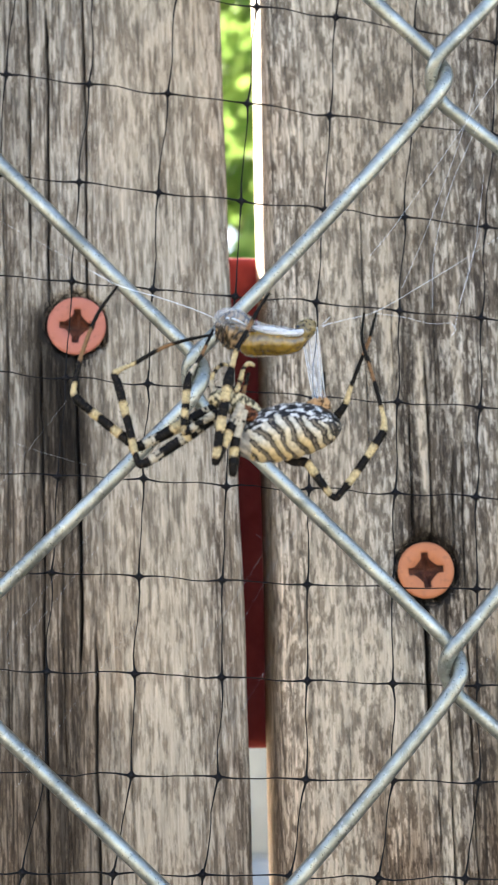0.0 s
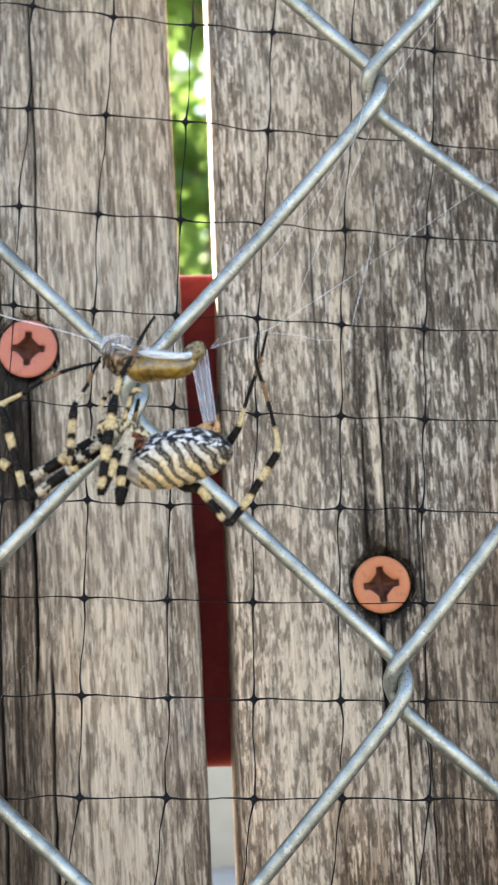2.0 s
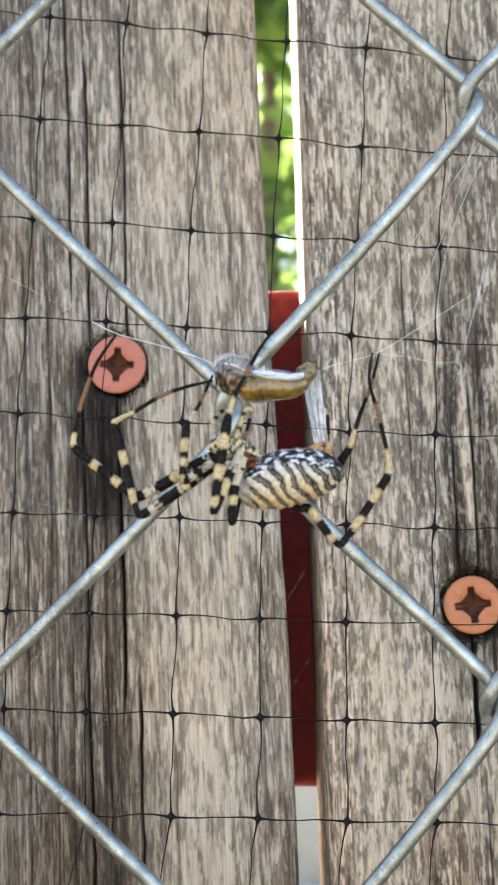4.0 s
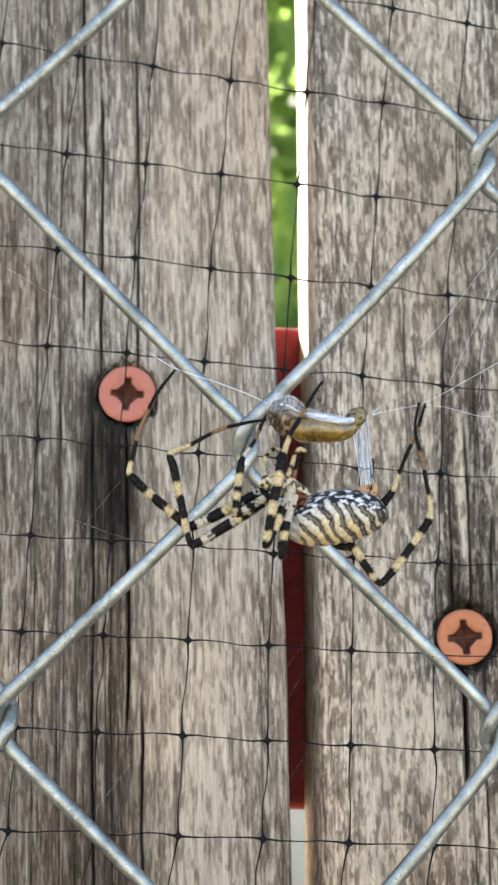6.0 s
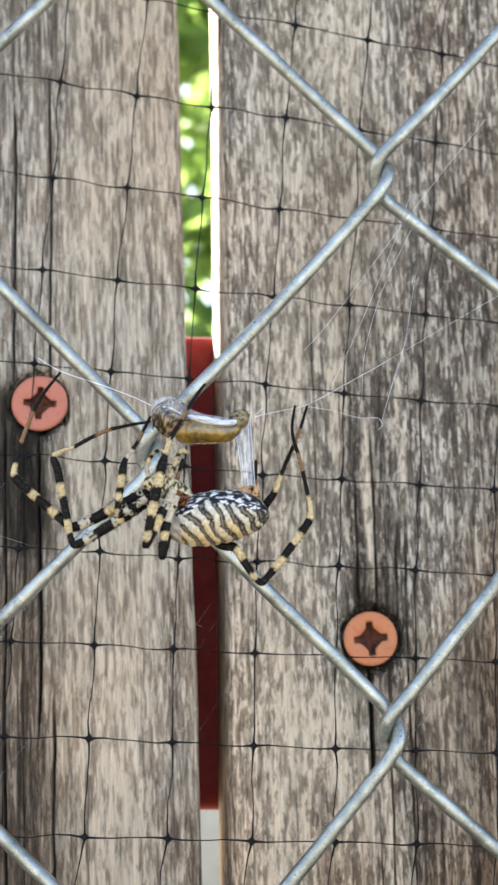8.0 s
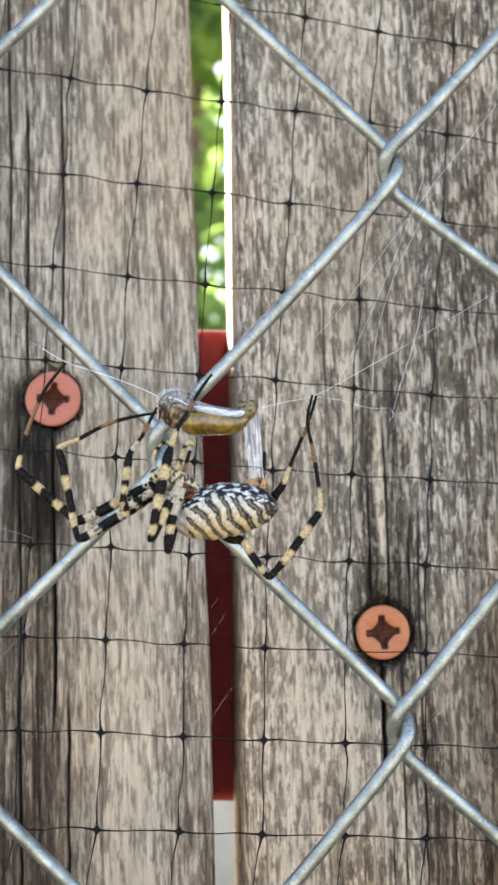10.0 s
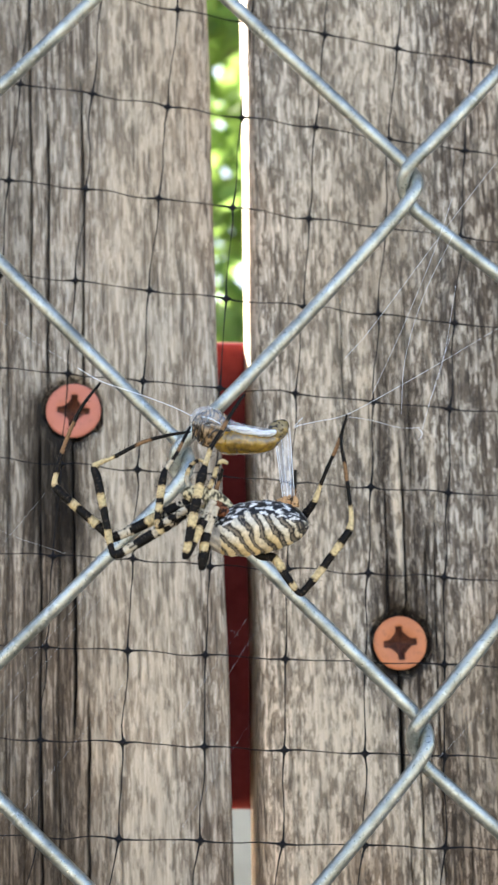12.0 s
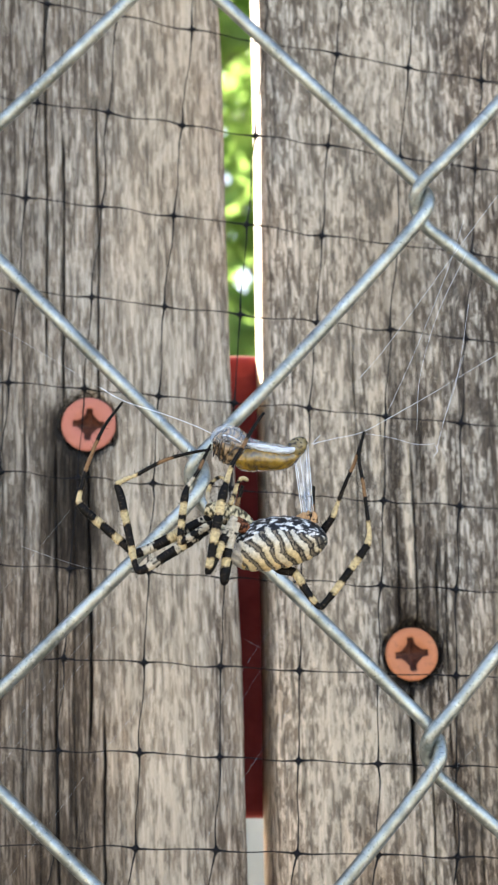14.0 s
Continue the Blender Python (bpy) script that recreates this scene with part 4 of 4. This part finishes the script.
part("silk_wrap", blob([(-5.81, -0.4, 10.42), (-4.72, -1.2, 10.66), (-3.33, -1.4, 10.61), (-1.93, -1.2, 9.96), (0.27, -1.2, 9.32), (2.75, -1.0, 8.98), (4.80, -0.8, 8.86)], [0.4, 1.25, 1.45, 1.1, 0.75, 0.65, 0.4], SILK_WRAP, name="silk_wrap", lump=0.05), prey, "glossy bluish-white silk wrapping")

# ---- silk ----
web = thing("spider_web", "fine pale silk threads holding the spider and its prey", "web", HUB)
web.scale = (GIRTH,) * 3
THREADS = [
    # the anchor line on one side, thick with silk
    ([(-5.75, 0.2, 11.24), (-8.24, 0.2, 12.40), (-12.35, 0.1, 13.90), (-17.48, -0.3, 15.47), (-20.72, -0.3, 17.28)], 0.046),
    ([(-20.72, -0.3, 17.28), (-25.13, -0.3, 19.90), (-44.25, 0.0, 31.40)], 0.008),
    # and on the other
    ([(7.49, 0.0, 9.94), (10.77, 0.0, 10.74), (14.56, -0.1, 11.69), (20.22, 0.0, 14.90), (25.31, 0.2, 17.95)], 0.026),
    ([(25.31, 0.2, 17.95), (28.21, 0.2, 19.78), (47.80, 0.5, 31.99)], 0.014),
    ([(7.71, 0.0, 10.10), (8.72, 0.1, 11.15)], 0.03), ([(7.71, 0.0, 9.80), (8.58, -0.1, 10.26)], 0.03),
    ([(14.56, 0.0, 11.46), (18.07, 0.3, 10.99), (21.37, 0.4, 10.15), (24.07, 0.4, 10.18)], 0.018), ([(24.08, 0.4, 10.04), (24.52, 0.4, 9.30), (23.95, 0.4, 8.54)], 0.03),
    # radial lines to the upper side
    ([(14.33, 1.5, 19.58), (18.66, 1.5, 24.86), (31.61, 1.5, 42.93), (40.26, 1.5, 54.23)], 0.018),
    ([(18.03, 1.0, 14.79), (21.96, 1.2, 23.42), (26.59, 1.4, 34.66), (29.42, 1.4, 42.90)], 0.016),
    ([(21.86, 1.0, 12.24), (22.51, 1.2, 19.70), (25.19, 1.4, 28.68), (29.48, 1.4, 37.68)], 0.016),
    ([(25.36, 0.8, 13.03), (27.62, 1.0, 19.77), (29.56, 1.2, 30.23)], 0.016), ([(24.30, 0.4, 9.29), (26.06, 0.6, 15.28), (28.54, 0.8, 22.77)], 0.016),
    # lines running down
    ([(-36.20, 2.0, -37.78), (-27.56, 2.0, -25.73), (-15.30, 2.0, -10.65)], 0.0039), ([(-30.27, 2.2, -45.15), (-20.91, 2.2, -32.34), (-10.10, 2.2, -18.77)], 0.0039),
    ([(-33.36, 1.8, -29.54), (-26.87, 1.8, -22.00), (-18.94, 1.8, -12.20)], 0.0039), ([(-9.96, 2.2, -32.18), (-2.76, 2.2, -21.65), (2.27, 2.2, -14.12)], 0.0046),
    ([(-7.64, 2.4, -43.33), (-1.90, 2.4, -34.30), (4.57, 2.4, -24.52)], 0.0046), ([(-3.08, 2.3, -26.12), (0.15, 2.3, -20.86), (4.46, 2.3, -14.09)], 0.0046),
    ([(-1.37, 2.3, -15.67), (1.21, 2.3, -17.12)], 0.0052), ([(9.22, 2.4, -49.04), (18.61, 2.4, -39.22), (32.35, 2.4, -25.61)], 0.0046),
    ([(-30.72, 1.0, -3.87), (-26.32, 1.0, -5.45), (-21.19, 1.0, -7.01)], 0.0059), ([(-35.01, 1.0, -12.43), (-29.96, 1.0, -6.40), (-24.20, 1.0, 1.14)], 0.0046),
]
for pts, r in THREADS:
    line = curve(pts, 6)
    v, f = tube(line * MM, r * MM, 5)
    part("thread", mesh_from("thread", v, f, SILK), web)
# the band of silk drawn from the spinnerets to the prey
for (a, b), r in zip((((5.17, 0.0, 8.12), (6.20, 0.1, 0.61)), ((5.39, 0.2, 8.27), (6.50, 0.2, 0.62)), ((7.05, 0.0, 9.79), (7.74, 0.0, 0.71)), ((6.77, 0.2, 9.19), (7.30, 0.2, 0.70)), ((5.97, 0.1, 8.58), (6.86, 0.1, 0.70))), (0.030, 0.015, 0.034, 0.016, 0.014)):
    v, f = tube(np.array([a, b]) * MM, r * MM, 6)
    part("thread", mesh_from("thread", v, f, SILK), web)
a0, a1, b0, b1 = [Vector(q) for q in ((5.17, 0.1, 8.27), (6.99, 0.1, 9.49), (6.20, 0.1, 0.61), (7.74, 0.1, 0.78))]
verts = [(a0.lerp(b0, s / 10).lerp(a1.lerp(b1, s / 10), q / 6) + Vector((0, 0.12 * math.sin(q * 2.1) + d, 0))) * MM for d in (0, 0.05) for s in range(11) for q in range(7)]
faces = [(s * 7 + q, s * 7 + q + 1, (s + 1) * 7 + q + 1, (s + 1) * 7 + q) for s in range(10) for q in range(6)]
faces += [tuple(77 + i for i in g[::-1]) for g in faces]
part("silk_band", mesh_from("silk_band", verts, faces, SILK_SHEET), web, "translucent bluish-white ribbon of fresh silk")


# ---- what moves ----
def motions():
    """The web sways, and the spider, its prey and the silk with it: seconds, millimetres across, away and up, degrees."""
    sway = [
        (0.0, -0.04, 6.27, 0.14, 1.76),
        (0.5, -0.42, 6.07, 0.60, 2.39),
        (1.0, -1.15, 5.52, 0.12, 1.86),
        (1.5, -1.71, 4.88, -0.56, 2.21),
        (2.0, -1.93, 3.96, -0.80, 2.59),
        (2.5, -1.17, 2.99, -1.02, 2.28),
        (3.0, -1.71, 4.48, -0.70, 2.99),
        (3.5, -1.36, 4.38, -0.86, 2.09),
        (4.0, -1.55, 5.23, -0.65, 2.00),
        (6.3, -0.96, 4.07, -1.16, 0.48),
        (6.5, -1.75, 1.99, -1.06, 1.15),
        (7.0, -1.41, 3.35, -1.40, -0.12),
        (7.5, -1.69, 2.01, -1.00, 0.28),
        (8.0, -1.23, 2.31, -0.67, 0.18),
        (8.2, -1.04, 3.08, -0.46, -0.68),
        (10.5, -0.27, -1.48, -0.02, 0.21),
        (11.0, 0.11, -1.12, 0.02, -0.01),
        (11.5, 0.32, -0.82, -0.05, 0.05),
        (12.0, -0.10, -0.23, -0.20, -0.02),
        (12.5, -0.00, -0.00, -0.00, 0.00),
        (13.0, 0.19, 0.26, -0.06, 0.04),
        (13.5, 0.15, 0.18, 0.14, 0.12),
        (14.0, 0.02, 0.42, -0.11, 0.36),
    ]
    rows = [(t, pose(HUB.x + x * MM, HUB.y + y * MM, HUB.z + z * MM, -3.1, -turn, 1.2)) for t, x, y, z, turn in sway]
    for ob in (spider, prey, web):
        walk(ob, rows)
    # the hind shin leans over and straightens as it handles the silk
    lean = [(0.0, 6.2), (0.6, 6.4), (2.0, 4.5), (3.5, 3.7), (5.0, 3.2), (6.5, 4.0), (8.0, 6.4), (9.3, 4.0), (10.5, 1.6), (12.0, 0.4), (12.9, 0.0), (14.0, 0.0)]
    walk(shin, [(t, pose(*(KNEE * MM), 0, -a, 0)) for t, a in lean])


motions()
